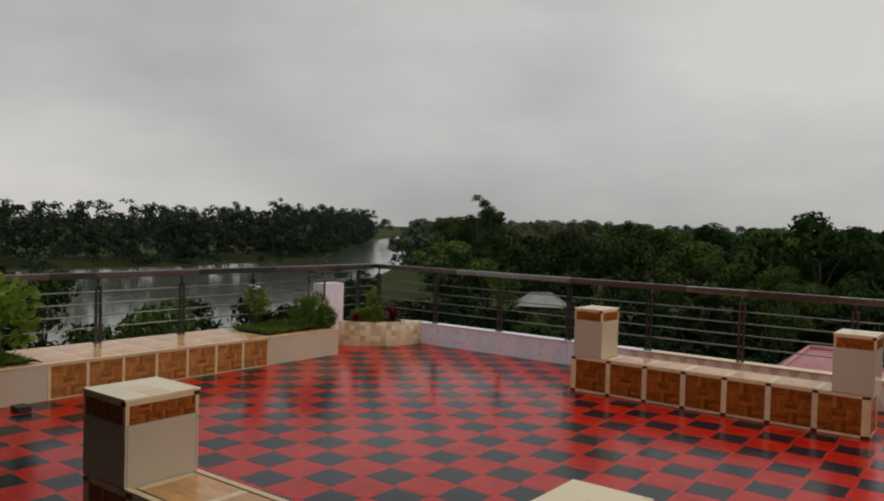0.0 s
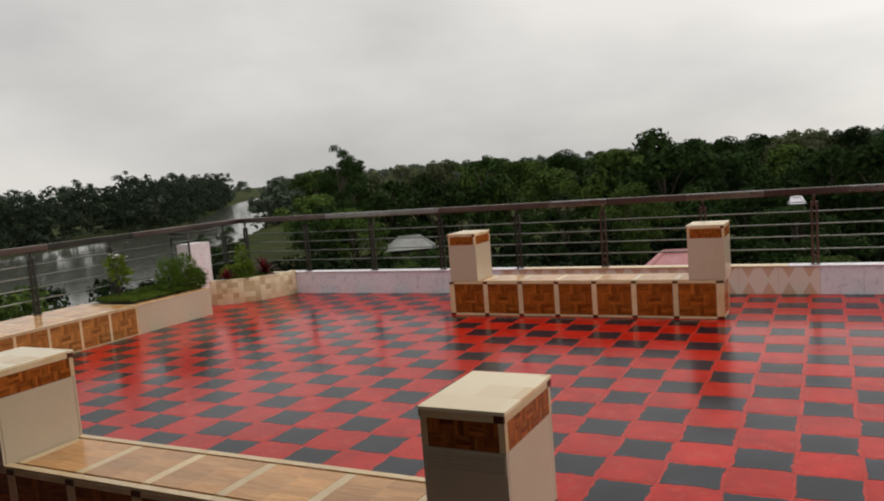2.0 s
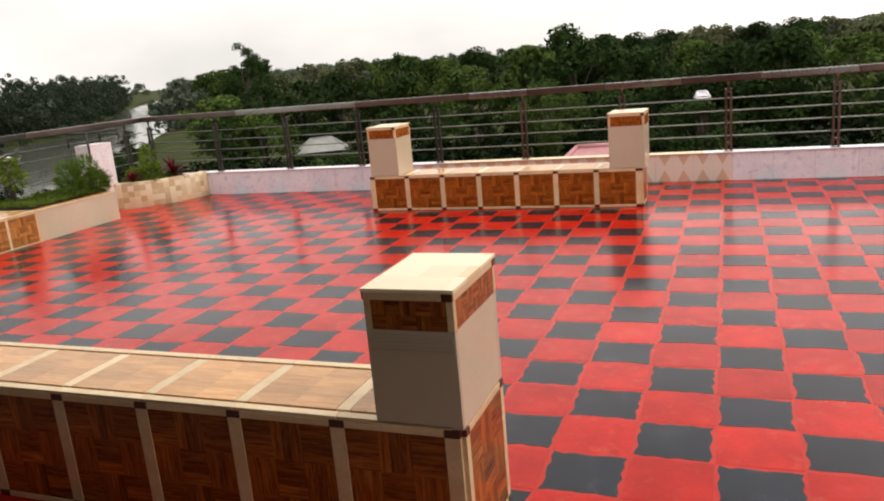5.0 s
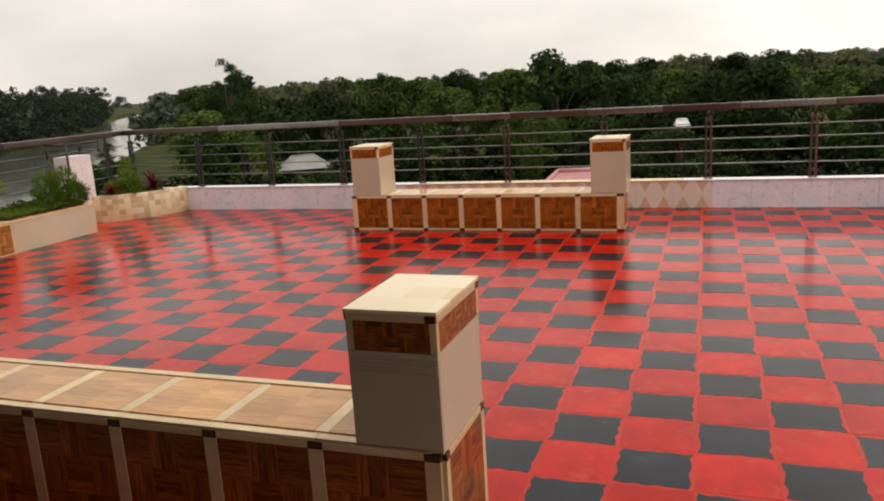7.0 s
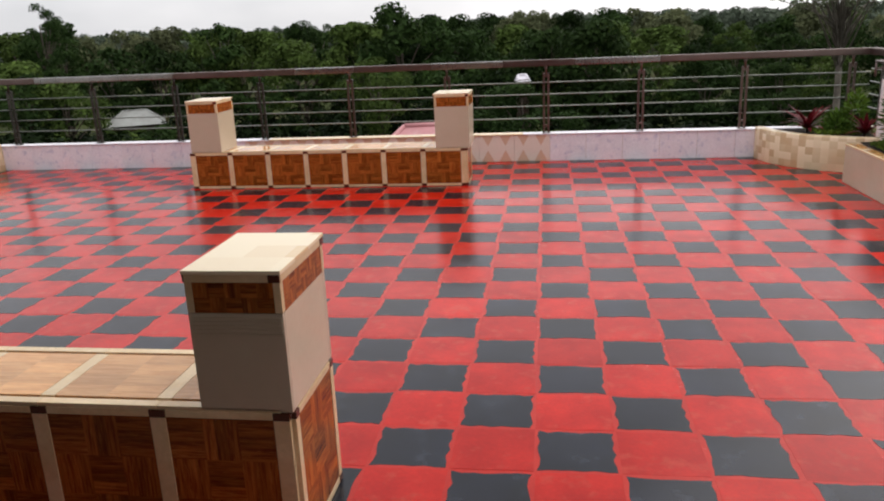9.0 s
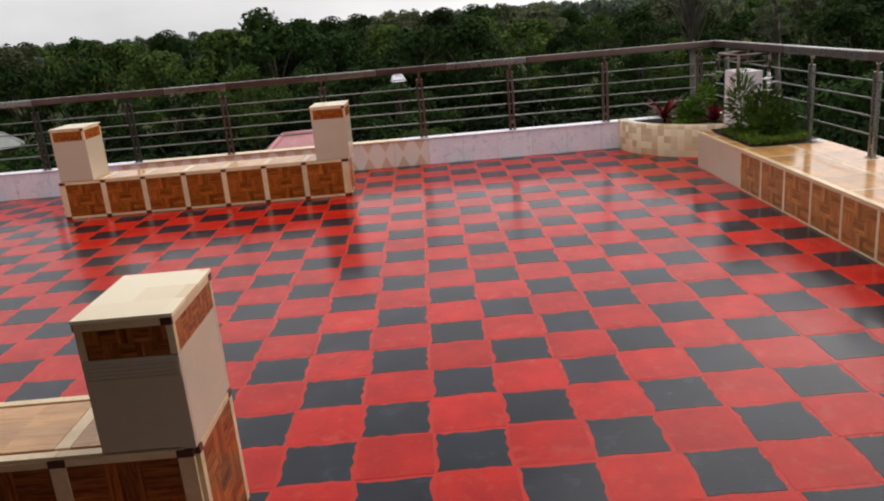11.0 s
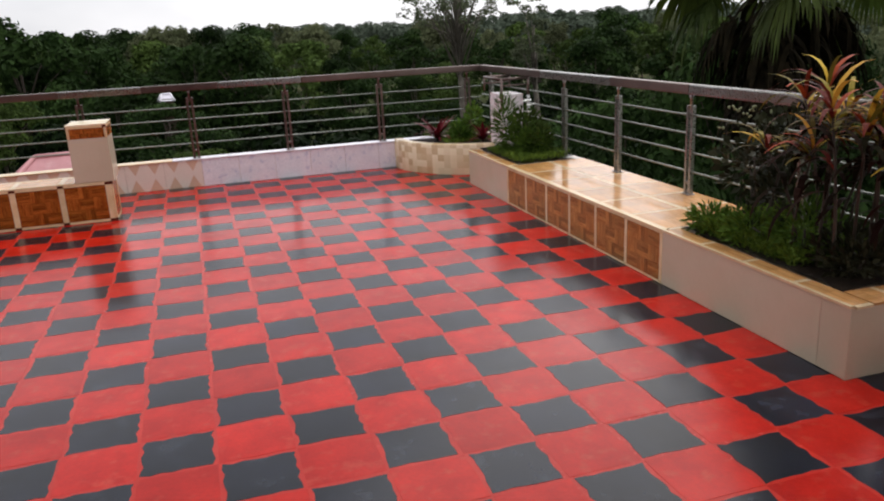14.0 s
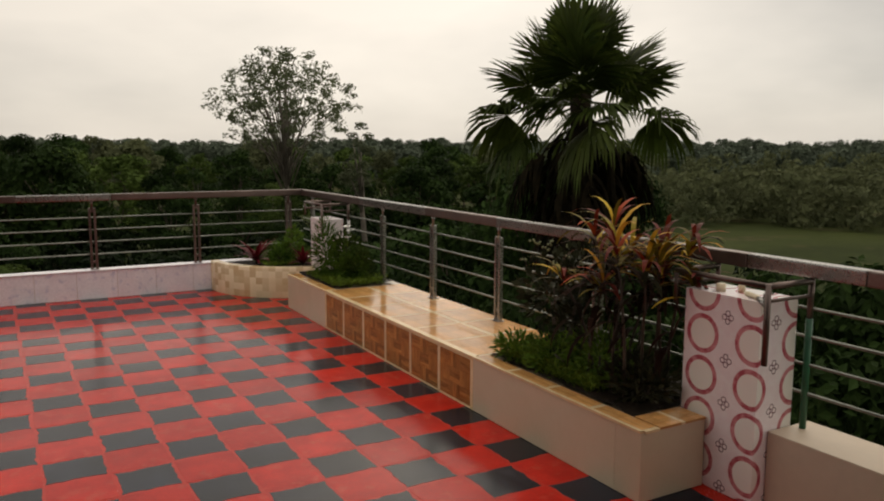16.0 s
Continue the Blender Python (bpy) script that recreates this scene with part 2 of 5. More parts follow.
def ring_build(g, u, v, grain):
    def cell(x, pitch, start):
        return g.math("SUBTRACT", g.math("WRAP", g.math("SUBTRACT", x, start), pitch, 0.0), pitch / 2)

    def band(d, r, w):
        return g.math("LESS_THAN", g.math("ABSOLUTE", g.math("SUBTRACT", d, r)), w)

    def length(a, b):
        return g.math("SQRT", g.math("ADD", g.math("MULTIPLY", a, a), g.math("MULTIPLY", b, b)))

    # rings in a plain grid, with a small four-petalled mark between every four of them
    a, b = cell(u, 0.285, 0.115 - 0.1425), cell(v, 0.205, 0.743 - 0.1025)
    ring = length(a, b)
    inner = g.math("LESS_THAN", ring, 0.08)
    mask = band(ring, 0.0845, 0.0115)
    a, b = cell(u, 0.285, 0.115), cell(v, 0.205, 0.743)
    d = g.math("MINIMUM", length(g.math("SUBTRACT", g.math("ABSOLUTE", a), 0.019), b), length(a, g.math("SUBTRACT", g.math("ABSOLUTE", b), 0.019)))
    petals = band(d, 0.0125, 0.0022)
    ground = g.mix(g.ramp(grain, 0.35, 0.65), (0.90, 0.78, 0.81, 1), (0.93, 0.85, 0.87, 1))
    pink = g.mix(g.ramp(grain, 0.4, 0.6), (0.46, 0.09, 0.12, 1), (0.66, 0.27, 0.30, 1))
    ground = g.mix(inner, ground, (0.92, 0.88, 0.83, 1))
    return g.mix(petals, g.mix(mask, ground, pink), (0.16, 0.05, 0.08, 1))


def hourglass_build(g, u, v, grain):
    a = g.math("ABSOLUTE", g.math("SUBTRACT", g.math("WRAP", u, 0.2, 0.0), 0.1))
    b = g.math("ABSOLUTE", g.math("SUBTRACT", v, 0.155))
    inside = g.math("LESS_THAN", a, g.math("SUBTRACT", g.math("MULTIPLY", b, 0.55), 0.012))
    cream = g.mix(grain, (0.82, 0.72, 0.64, 1), (0.74, 0.63, 0.54, 1))
    return g.mix(g.math("MULTIPLY", inside, 0.75), cream, (0.62, 0.38, 0.24, 1))


def mosaic_build(g, u, v, grain):
    cell = g.add("ShaderNodeCombineXYZ", {0: g.math("FLOOR", g.math("DIVIDE", u, 0.075)), 1: g.math("FLOOR", g.math("DIVIDE", v, 0.075)), 2: 0.0}).outputs[0]
    pick = g.add("ShaderNodeTexWhiteNoise", {"Vector": cell}).outputs[0]
    col = g.mix(g.ramp(pick, 0.35, 0.75), (0.78, 0.62, 0.40, 1), (0.50, 0.32, 0.15, 1))
    return g.mix(g.math("MULTIPLY", grain, 0.4), col, (0.66, 0.52, 0.36, 1))


BLOTCH = surface("white_and_pink_tile", [(0.90, 0.84, 0.85), (0.86, 0.76, 0.78), (0.66, 0.32, 0.36)], 0.22, scale=9, fine=40, stain=0.35)
def cap_build(g, u, v, grain):
    cell = g.add("ShaderNodeCombineXYZ", {0: g.math("FLOOR", g.math("DIVIDE", u, 0.125)), 1: g.math("FLOOR", g.math("DIVIDE", v, 0.125)), 2: 0.0}).outputs[0]
    pick = g.add("ShaderNodeTexWhiteNoise", {"Vector": cell}).outputs[0]
    col = g.mix(g.ramp(pick, 0.55, 0.8), (0.95, 0.81, 0.56, 1), (0.80, 0.58, 0.32, 1))
    return g.mix(g.math("MULTIPLY", grain, 0.35), col, (0.90, 0.74, 0.48, 1))


CAP_BLOCKS = uv_pattern("block_print_cap_tile", cap_build, 0.18)
RINGS = uv_pattern("pink_ring_tile", ring_build)
HOURGLASS = uv_pattern("tan_hourglass_tile", hourglass_build)
MOSAIC = uv_pattern("tan_mosaic_tile", mosaic_build)


# ---- mesh helpers ----
def part(name, data, material, parent=None, label=""):
    """Links a bmesh or mesh as one mesh object under a thing or a part."""
    if isinstance(data, bmesh.types.BMesh):
        me = bpy.data.meshes.new(name)
        data.to_mesh(me)
        data.free()
    else:
        me = data
    if material is not None and not me.materials:
        me.materials.append(material)
    ob = new(name, me)
    if parent is not None:
        ob.parent = parent
    if label:
        ob["label"] = label
    return ob


def thing(name, place, label, category, group="", kind=""):
    ob = new(name)
    ob.location = place
    return tagged(ob, label, category, group, kind)


def box(x0, x1, y0, y1, z0, z1, bevel=0.0, bm=None):
    """A box between two corners, with bevelled edges where asked."""
    b = bmesh.new() if bm is None else bm
    made = bmesh.ops.create_cube(b, size=1.0)["verts"]
    for v in made:
        v.co = Vector(((x0 + x1) / 2 + v.co.x * (x1 - x0), (y0 + y1) / 2 + v.co.y * (y1 - y0), (z0 + z1) / 2 + v.co.z * (z1 - z0)))
    if bevel:
        edges = {e for v in made for e in v.link_edges}
        bmesh.ops.bevel(b, geom=list(edges), offset=bevel, segments=2, profile=0.7, affect="EDGES")
    return b


def uv_box(b, by):
    """Gives every face of b a UV in metres by the function by(co, normal)."""
    layer = b.loops.layers.uv.verify()
    b.normal_update()
    for f in b.faces:
        for lp in f.loops:
            lp[layer].uv = by(lp.vert.co, f.normal)
    return b


def tube(points, radius, sides=8, bm=None):
    """A round bar through points; radius is one number or one per point."""
    b = bmesh.new() if bm is None else bm
    pts = [Vector(p) for p in points]
    rad = [radius] * len(pts) if isinstance(radius, (int, float)) else radius
    rings = []
    for i, p in enumerate(pts):
        d = (pts[min(i + 1, len(pts) - 1)] - pts[max(i - 1, 0)]).normalized()
        u = d.cross(Vector((0, 0, 1)) if abs(d.z) < 0.9 else Vector((1, 0, 0))).normalized()
        w = d.cross(u)
        rings.append([b.verts.new(p + rad[i] * (u * math.cos(a) + w * math.sin(a))) for a in (2 * math.pi * k / sides for k in range(sides))])
    for r0, r1 in zip(rings, rings[1:]):
        for k in range(sides):
            b.faces.new((r0[k], r0[(k + 1) % sides], r1[(k + 1) % sides], r1[k])).smooth = True
    b.faces.new(rings[0][::-1])
    b.faces.new(rings[-1])
    return b


def quads(name, verts, faces, material, uvs=None):
    me = bpy.data.meshes.new(name)
    me.from_pydata(verts, [], faces)
    if uvs is not None:
        layer = me.uv_layers.new()
        layer.data.foreach_set("uv", np.asarray(uvs, dtype=np.float32).ravel())
    me.materials.append(material)
    return me


# ---- plan ----
LEFT, RIGHT = -6.14, 3.445          # faces of the seats and planters along the sides
LEFT_RAIL, RIGHT_RAIL = -7.02, 4.13
FAR = 1.33                         # face of the far parapet
FAR_RAIL = 1.39
SEAT = 0.345                       # height of the side seats
PARAPET = 0.31
RAIL = 1.117
TILE_X, TILE_Y, PITCH_X, PITCH_Y = 0.932, -4.328, 0.3005, 0.297
TILE_SKEW = 0.0040                 # the floor pattern is laid a little askew to the walls
EARTH = -7.0

# ---- large structure ----
def ground_height(x, y):
    """Level of the land: flat, with a river bed to the north-west."""
    return EARTH - 2.6 * river(x, y) + 0.35 * noise.noise((x * 0.03, y * 0.03, 0.0))


NEAR_BANK = [(-34, -400), (-36, -60), (-38, -10), (-44, 22), (-60, 48), (-95, 98), (-168, 205), (-243, 306), (-420, 500)]
FAR_BANK = [(-170, -400), (-152, -60), (-143, 30), (-138, 58), (-139, 88), (-150, 136), (-206, 207), (-292, 312), (-435, 505)]


def bank(line, y):
    for (x0, y0), (x1, y1) in zip(line, line[1:]):
        if y0 <= y <= y1:
            return x0 + (x1 - x0) * (y - y0) / (y1 - y0)
    return line[0][0] if y < line[0][1] else line[-1][0]


def river(x, y):
    if y > 500:
        return 0.0
    inside = min(bank(NEAR_BANK, y) - x, x - bank(FAR_BANK, y))
    return max(0.0, min(1.0, inside / 6.0 + 0.5))


def make_ground():
    xs = list(np.concatenate([np.linspace(-2500, -480, 8), np.arange(-460, -20, 5.0), np.arange(-20, 200, 8.0), np.linspace(220, 2500, 10)]))
    ys = list(np.concatenate([np.linspace(-2500, -420, 8), np.arange(-400, 520, 8.0), np.linspace(560, 3500, 10)]))
    verts = [(x, y, ground_height(x, y)) for y in ys for x in xs]
    n = len(xs)
    faces = [(j * n + i, j * n + i + 1, (j + 1) * n + i + 1, (j + 1) * n + i) for j in range(len(ys) - 1) for i in range(n - 1)]
    me = quads("ground", verts, faces, GROUND)
    for p in me.polygons:
        p.use_smooth = True
    tagged(part("ground", me, None), "wet green land with grass and bare earth", "ground", kind="structure")
    b = bmesh.new()
    b.faces.new([b.verts.new(p) for p in ((-600, -400, -8), (-25, -400, -8), (-25, 520, -8), (-600, 520, -8))])
    tagged(part("water", b, WATER), "calm grey-brown river under rain", "river", kind="structure")


make_ground()

# the building below the terrace, its slab and an added sheltered bay behind the camera
tagged(part("building_wall", box(-7.12, 4.24, -9.6, 1.46, EARTH - 0.6, -0.32), WALLMAT), "plain painted body of the building below the terrace", "building", kind="structure")
floor = tagged(part("floor", box(-7.2, 4.32, -9.7, 1.54, -0.30, -0.0028), GROUT), "wet red and black checkered terrace floor", "floor", kind="structure")
# unseen walls and canopy, sized and darkened to keep skylight off the near bench
tagged(part("wall_back", box(-7.2, 2.9, -8.75, -8.6, 0.0, 2.95), DARK_OCHRE), "unseen dark ochre wall added behind the terrace to shade the near bench", "wall", kind="structure")
tagged(part("ceiling", box(-7.2, 2.9, -8.75, -5.75, 2.95, 3.1), DARK_OCHRE), "unseen concrete canopy slab that shades the sheltered bay", "ceiling", kind="structure")
tagged(part("wall_west", box(-7.2, -7.05, -8.6, -6.5, 0.0, 2.95), DARK_OCHRE), "unseen dark ochre end wall added to shade the sheltered bay", "wall", kind="structure")
# out of view; added to keep red floor bounce off the near pillars
tagged(part("floor_bay", box(-7.1, 3.9, -9.6, -6.02, -0.0026, 0.0015), CEMENT), "unseen cement floor added to keep red bounce off the pillars", "floor", kind="structure")

# far parapet: a core with face tiles and a coping
parapet = tagged(part("wall_north", box(-7.12, 4.24, FAR + 0.012, FAR + 0.15, 0.0, PARAPET - 0.012), PLASTER), "low white tiled parapet under the steel railing", "parapet", kind="structure")


def parapet_tiles():
    pitch = 0.4
    plain = box(-pitch / 2 + 0.0015, pitch / 2 - 0.0015, -0.006, 0.006, 0.0, PARAPET - 0.016, 0.002)
    me = bpy.data.meshes.new("tile")
    plain.to_mesh(me)
    plain.free()
    me.materials.append(WHITE)
    marked = uv_box(box(-pitch / 2 + 0.0015, pitch / 2 - 0.0015, -0.006, 0.006, 0.0, PARAPET - 0.016, 0.002), lambda co, n: (co.x + 0.2, co.z))
    me2 = bpy.data.meshes.new("patterned_tile")
    marked.to_mesh(me2)
    marked.free()
    me2.materials.append(HOURGLASS)
    x = -6.0 + pitch / 2
    while x < 3.2:
        patterned = -2.95 <= x <= 0.95
        ob = part("patterned_tile" if patterned else "tile", me2 if patterned else me, None, parapet)
        ob.location = (x, FAR + 0.006, 0.0)
        x += pitch
    x = -6.1
    while x < 3.2:
        cop = part("coping_tile", box(x, x + 0.597, FAR - 0.012, FAR + 0.16, PARAPET - 0.012, PARAPET, 0.003), STRIP if -3.0 < x < 0.4 else WHITE, parapet)
        x += 0.6


parapet_tiles()


# ---- tiled benches ----
def parquet_mesh(w, h, cell, name="panel_tile", material=None):
    """A printed tile in basket-weave wood, w wide along x and h high along z, its face towards -y."""
    verts, faces, uvs = [], [], []
    nx, nz = max(1, round(w / cell)), max(1, round(h / cell))
    cx, cz = w / nx, h / nz
    rnd = random.Random(int(w * 1000) + int(h * 977))

    def face(x0, x1, z0, z1, along_x):
        k = len(verts)
        verts.extend([(x0, 0, z0), (x1, 0, z0), (x1, 0, z1), (x0, 0, z1)])
        faces.append((k, k + 1, k + 2, k + 3))
        o = rnd.uniform(0, 9)
        dx, dz = x1 - x0, z1 - z0
        uvs.extend([(o, o), (o + dx, o), (o + dx, o + dz), (o, o + dz)] if along_x else [(o, o), (o, o + dx), (o + dz, o + dx), (o + dz, o)])

    for i in range(nx):
        for j in range(nz):
            x0, z0 = -w / 2 + i * cx, j * cz
            across = (i + j) % 2 == 0
            n = 3
            for k in range(n):
                if across:
                    face(x0, x0 + cx, z0 + k * cz / n, z0 + (k + 1) * cz / n, True)
                else:
                    face(x0 + k * cx / n, x0 + (k + 1) * cx / n, z0, z0 + cz, False)
    k = len(verts)
    for y in (0.0, 0.012):
        verts.extend([(-w / 2, y, 0), (w / 2, y, 0), (w / 2, y, h), (-w / 2, y, h)])
    for a, b2 in ((0, 1), (1, 2), (2, 3), (3, 0)):
        faces.append((k + a, k + 4 + a, k + 4 + b2, k + b2))
        uvs.extend([(0, 0), (0, 0.01), (0.3, 0.01), (0.3, 0)])
    return quads(name, verts, faces, material or WOOD, uvs)


def block_mesh(w, d, h, material, name, bevel=0.002):
    b = box(-w / 2, w / 2, 0, d, 0, h, bevel)
    me = bpy.data.meshes.new(name)
    b.to_mesh(me)
    b.free()
    me.materials.append(material)
    return me


def top_mesh(w, d, name, material):
    """A flat top tile of a few planks' print, w along x and d along y."""
    rnd = random.Random(int(w * 991 + d * 37))
    verts, faces, uvs = [], [], []
    n = 4
    for i in range(2):
        for k in range(n):
            x0, x1 = -w / 2 + i * w / 2, -w / 2 + (i + 1) * w / 2
            y0, y1 = k * d / n, (k + 1) * d / n
            q = len(verts)
            verts.extend([(x0, y0, 0.012), (x1, y0, 0.012), (x1, y1, 0.012), (x0, y1, 0.012)])
            faces.append((q, q + 1, q + 2, q + 3))
            o = rnd.uniform(0, 9)
            uvs.extend([(o, o), (o + w / 2, o), (o + w / 2, o + d / n), (o, o + d / n)])
    q = len(verts)
    for z in (0.012, 0.0):
        verts.extend([(-w / 2, 0, z), (w / 2, 0, z), (w / 2, d, z), (-w / 2, d, z)])
    for a, b2 in ((0, 1), (1, 2), (2, 3), (3, 0)):
        faces.append((q + a, q + 4 + a, q + 4 + b2, q + b2))
        uvs.extend([(0, 0), (0, 0.01), (0.3, 0.01), (0.3, 0)])
    return quads(name, verts, faces, material, uvs)


def turned(x, y, z, rz):
    return pose(x, y, z, 0, 0, rz)


def clad(parent, x0, y0, rz, length, height, panels, strip=0.05, edge=0.024, ends=True, knots=True):
    """Dresses one upright face, which runs from (x0, y0) along the direction rz, in parquet panels, cream strips and dark corner tiles."""
    base = turned(x0, y0, 0, rz)
    pitch = (length - strip) / panels
    panel = parquet_mesh(pitch - strip - 0.002, height - 2 * edge - 0.002, 0.118, "panel_tile", WOOD if knots else PALE_WOOD)
    upright = block_mesh(strip, 0.014, height - 2 * edge - 0.002, STRIP, "border_strip")
    level = block_mesh(pitch - strip - 0.002, 0.014, edge - 0.002, STRIP, "border_strip")
    knot = block_mesh(strip, 0.016, edge - 0.001, CORNER if knots else STRIP, "corner_tile")
    for i in range(panels + 1):
        x = strip / 2 + i * pitch
        if ends or 0 < i < panels:
            ob = part("border_strip", upright, None, parent)
            ob.matrix_local = base @ pose(x, -0.014, edge + 0.001)
            for z in (0.0005, height - edge + 0.0005):
                ob = part("corner_tile", knot, None, parent)
                ob.matrix_local = base @ pose(x, -0.016, z)
        if i < panels:
            ob = part("panel_tile", panel, None, parent)
            ob.matrix_local = base @ pose(x + pitch / 2, -0.012, edge + 0.001)
            for z in (0.001, height - edge + 0.001):
                ob = part("border_strip", level, None, parent)
                ob.matrix_local = base @ pose(x + pitch / 2, -0.014, z)


def pillar_on(bench, x0, x1, y0, y1, z0, z1, rib):
    """A cream tiled pillar on a bench, with a parquet band under its pale cap."""
    post = part("pillar", box(x0 + 0.014, x1 - 0.014, y0 + 0.014, y1 - 0.014, z0, z1 - 0.012), CREAM, bench, "cream tiled pillar with a brown band")
    band0, band1 = z1 - 0.125, z1 - 0.035
    for (ax, ay, rz, w) in ((x0, y0, 0, x1 - x0), (x1, y0, 90, y1 - y0), (x1, y1, 180, x1 - x0), (x0, y1, 270, y1 - y0)):
        base = turned(ax, ay, 0, rz)
        inset = 0.002 if rz in (0, 180) else 0.030
        ob = part("face_tile", block_mesh(w - inset, 0.012, band0 - z0 - 0.002, CREAM, "face_tile"), None, post)
        ob.matrix_local = base @ pose(w / 2, 0.001, z0 + 0.001)
        ob = part("band_tile", parquet_mesh(w - 0.046, band1 - band0 - 0.002, 0.05, "band_tile"), None, post)
        ob.matrix_local = base @ pose(w / 2, 0.001, band0 + 0.001)
        for x in (0.0115, w - 0.0115):
            ob = part("band_strip", block_mesh(0.021, 0.012, band1 - band0 - 0.002, STRIP, "band_strip"), None, post)
            ob.matrix_local = base @ pose(x, 0.0005, band0 + 0.001)
        if rib and rz == 0:
            for k in range(5):
                ob = part("rib", block_mesh(w - 0.01, 0.004, 0.006, CREAM, "rib", 0.001), None, post)
                ob.matrix_local = base @ pose(w / 2, -0.003, band0 - 0.018 - k * 0.012)
        ob = part("cap_edge", block_mesh(w - 0.004, 0.014, z1 - 0.012 - band1 - 0.001, STRIP, "cap_edge"), None, post)
        ob.matrix_local = base @ pose(w / 2, -0.002, band1 + 0.0005)
        ob = part("corner_tile", block_mesh(0.032, 0.016, z1 - 0.012 - band1 - 0.001, CORNER, "corner_tile"), None, post)
        ob.matrix_local = base @ pose(w - 0.017, -0.004, band1 + 0.0005)
    part("cap_tile", uv_box(box(x0 - 0.004, x1 + 0.004, y0 - 0.004, y1 + 0.004, z1 - 0.012, z1, 0.003), lambda co, n: (co.x - x0, co.y - y0)), CAP_BLOCKS, post)
    return post


def free_bench(label, x0, x1, y0, y1, height, top, posts, panels, rib):
    """A long tiled bench with a pillar at each end."""
    b = thing("tiled_bench", (0, 0, 0), label, "bench", "tiled benches")
    part("core", box(x0, x1, y0, y1, 0.0, height - 0.014), PLASTER, b)
    clad(b, x0, y0, 0, x1 - x0, height - 0.014, panels)
    clad(b, x1, y1, 180, x1 - x0, height - 0.014, panels)
    clad(b, x1, y0, 90, y1 - y0, height - 0.014, 1, 0.03)
    clad(b, x0, y1, 270, y1 - y0, height - 0.014, 1, 0.03)
    inner0, inner1 = posts[0][1], posts[1][0]
    pitch = (x1 - x0 - 0.05) / panels
    d = y1 - y0
    tile = top_mesh(pitch - 0.05, d - 0.075, "top_tile", CAP)
    cross = block_mesh(0.046, d - 0.075, 0.012, STRIP, "top_strip", 0.001)
    run = block_mesh(pitch - 0.002, 0.034, 0.012, STRIP, "edge_strip", 0.001)
    for i in range(panels):
        xm = x0 + 0.025 + (i + 0.5) * pitch
        for y in (y0 - 0.012, y1 - 0.022):
            ob = part("edge_strip", run, None, b)
            ob.location = (xm, y, height - 0.0135)
        a, c = max(inner0, xm - pitch / 2 + 0.025), min(inner1, xm + pitch / 2 - 0.025)
        if c - a < 0.02:
            continue
        whole = c - a > pitch - 0.06
        ob = part("top_tile", tile if whole else top_mesh(c - a, d - 0.075, "top_tile", CAP), None, b)
        ob.location = ((a + c) / 2, y0 + 0.037, height - 0.014)
    for i in range(panels + 1):
        xm = x0 + 0.025 + i * pitch
        if inner0 + 0.03 < xm < inner1 - 0.03:
            ob = part("top_strip", cross, None, b)
            ob.location = (xm, y0 + 0.037, height - 0.0138)
    for a, c in posts:
        pillar_on(b, a, c, y0 - 0.013, y1 + 0.004, height - 0.0115, top, rib)
    return b


free_bench("wet tiled bench with parquet-print panels and cream pillars, before the railing", -2.84, 0.0, 0.0, 0.39, 0.38, 0.895, [(-2.825, -2.50), (-0.295, 0.04)], 7, False)
free_bench("tiled parquet-print bench with two cream pillars at the sheltered edge", -2.605, 0.114, -5.542, -5.16, 0.470, 0.885, [(-2.615, -2.24), (-0.152, 0.127)], 7, True)


# ---- side seats and planters ----
def side_seat(label, face, inward, y0, y1, outer, panels):
    """A low tiled seat along a side: face is the x of its front, inward +1 or -1 the way it looks."""
    b = thing("side_bench", (0, 0, 0), label, "bench", "side benches")
    lo, hi = sorted((face, outer))
    part("core", box(lo + (0.014 if inward < 0 else 0), hi - (0.014 if inward > 0 else 0), y0, y1, 0.0, SEAT - 0.014), PLASTER, b)
    if inward < 0:
        clad(b, face + 0.014, y1, 270, y1 - y0, SEAT - 0.016, panels, 0.03, 0.015, knots=False)
    else:
        clad(b, face - 0.014, y0, 90, y1 - y0, SEAT - 0.016, panels, 0.03, 0.015, knots=False)
    depth = hi - lo
    n = panels
    pitch = (y1 - y0) / n
    front = block_mesh(pitch - 0.003, 0.045, 0.013, STRIP, "edge_strip", 0.002)
    rows = [(0.046, 0.40), (0.44, depth - 0.02)]
    for i in range(n):
        ym = y0 + (i + 0.5) * pitch
        sgn = -inward
        m = turned(face - 0.004 * sgn, ym, SEAT - 0.013, -90 * sgn)
        ob = part("edge_strip", front, None, b)
        ob.matrix_local = m
        for a, c in rows:
            ob = part("top_tile", top_mesh(pitch - 0.035, c - a, "top_tile", CAP), None, b)
            ob.matrix_local = m @ pose(0, a, -0.0005)
            ob = part("top_strip", block_mesh(0.03, c - a, 0.012, STRIP, "top_strip", 0.001), None, b)
            ob.matrix_local = m @ pose(pitch / 2, a, -0.0003)
        ob = part("edge_strip", block_mesh(pitch - 0.003, 0.036, 0.012, STRIP, "edge_strip", 0.001), None, b)
        ob.matrix_local = m @ pose(0, 0.402, -0.0005)
    return b


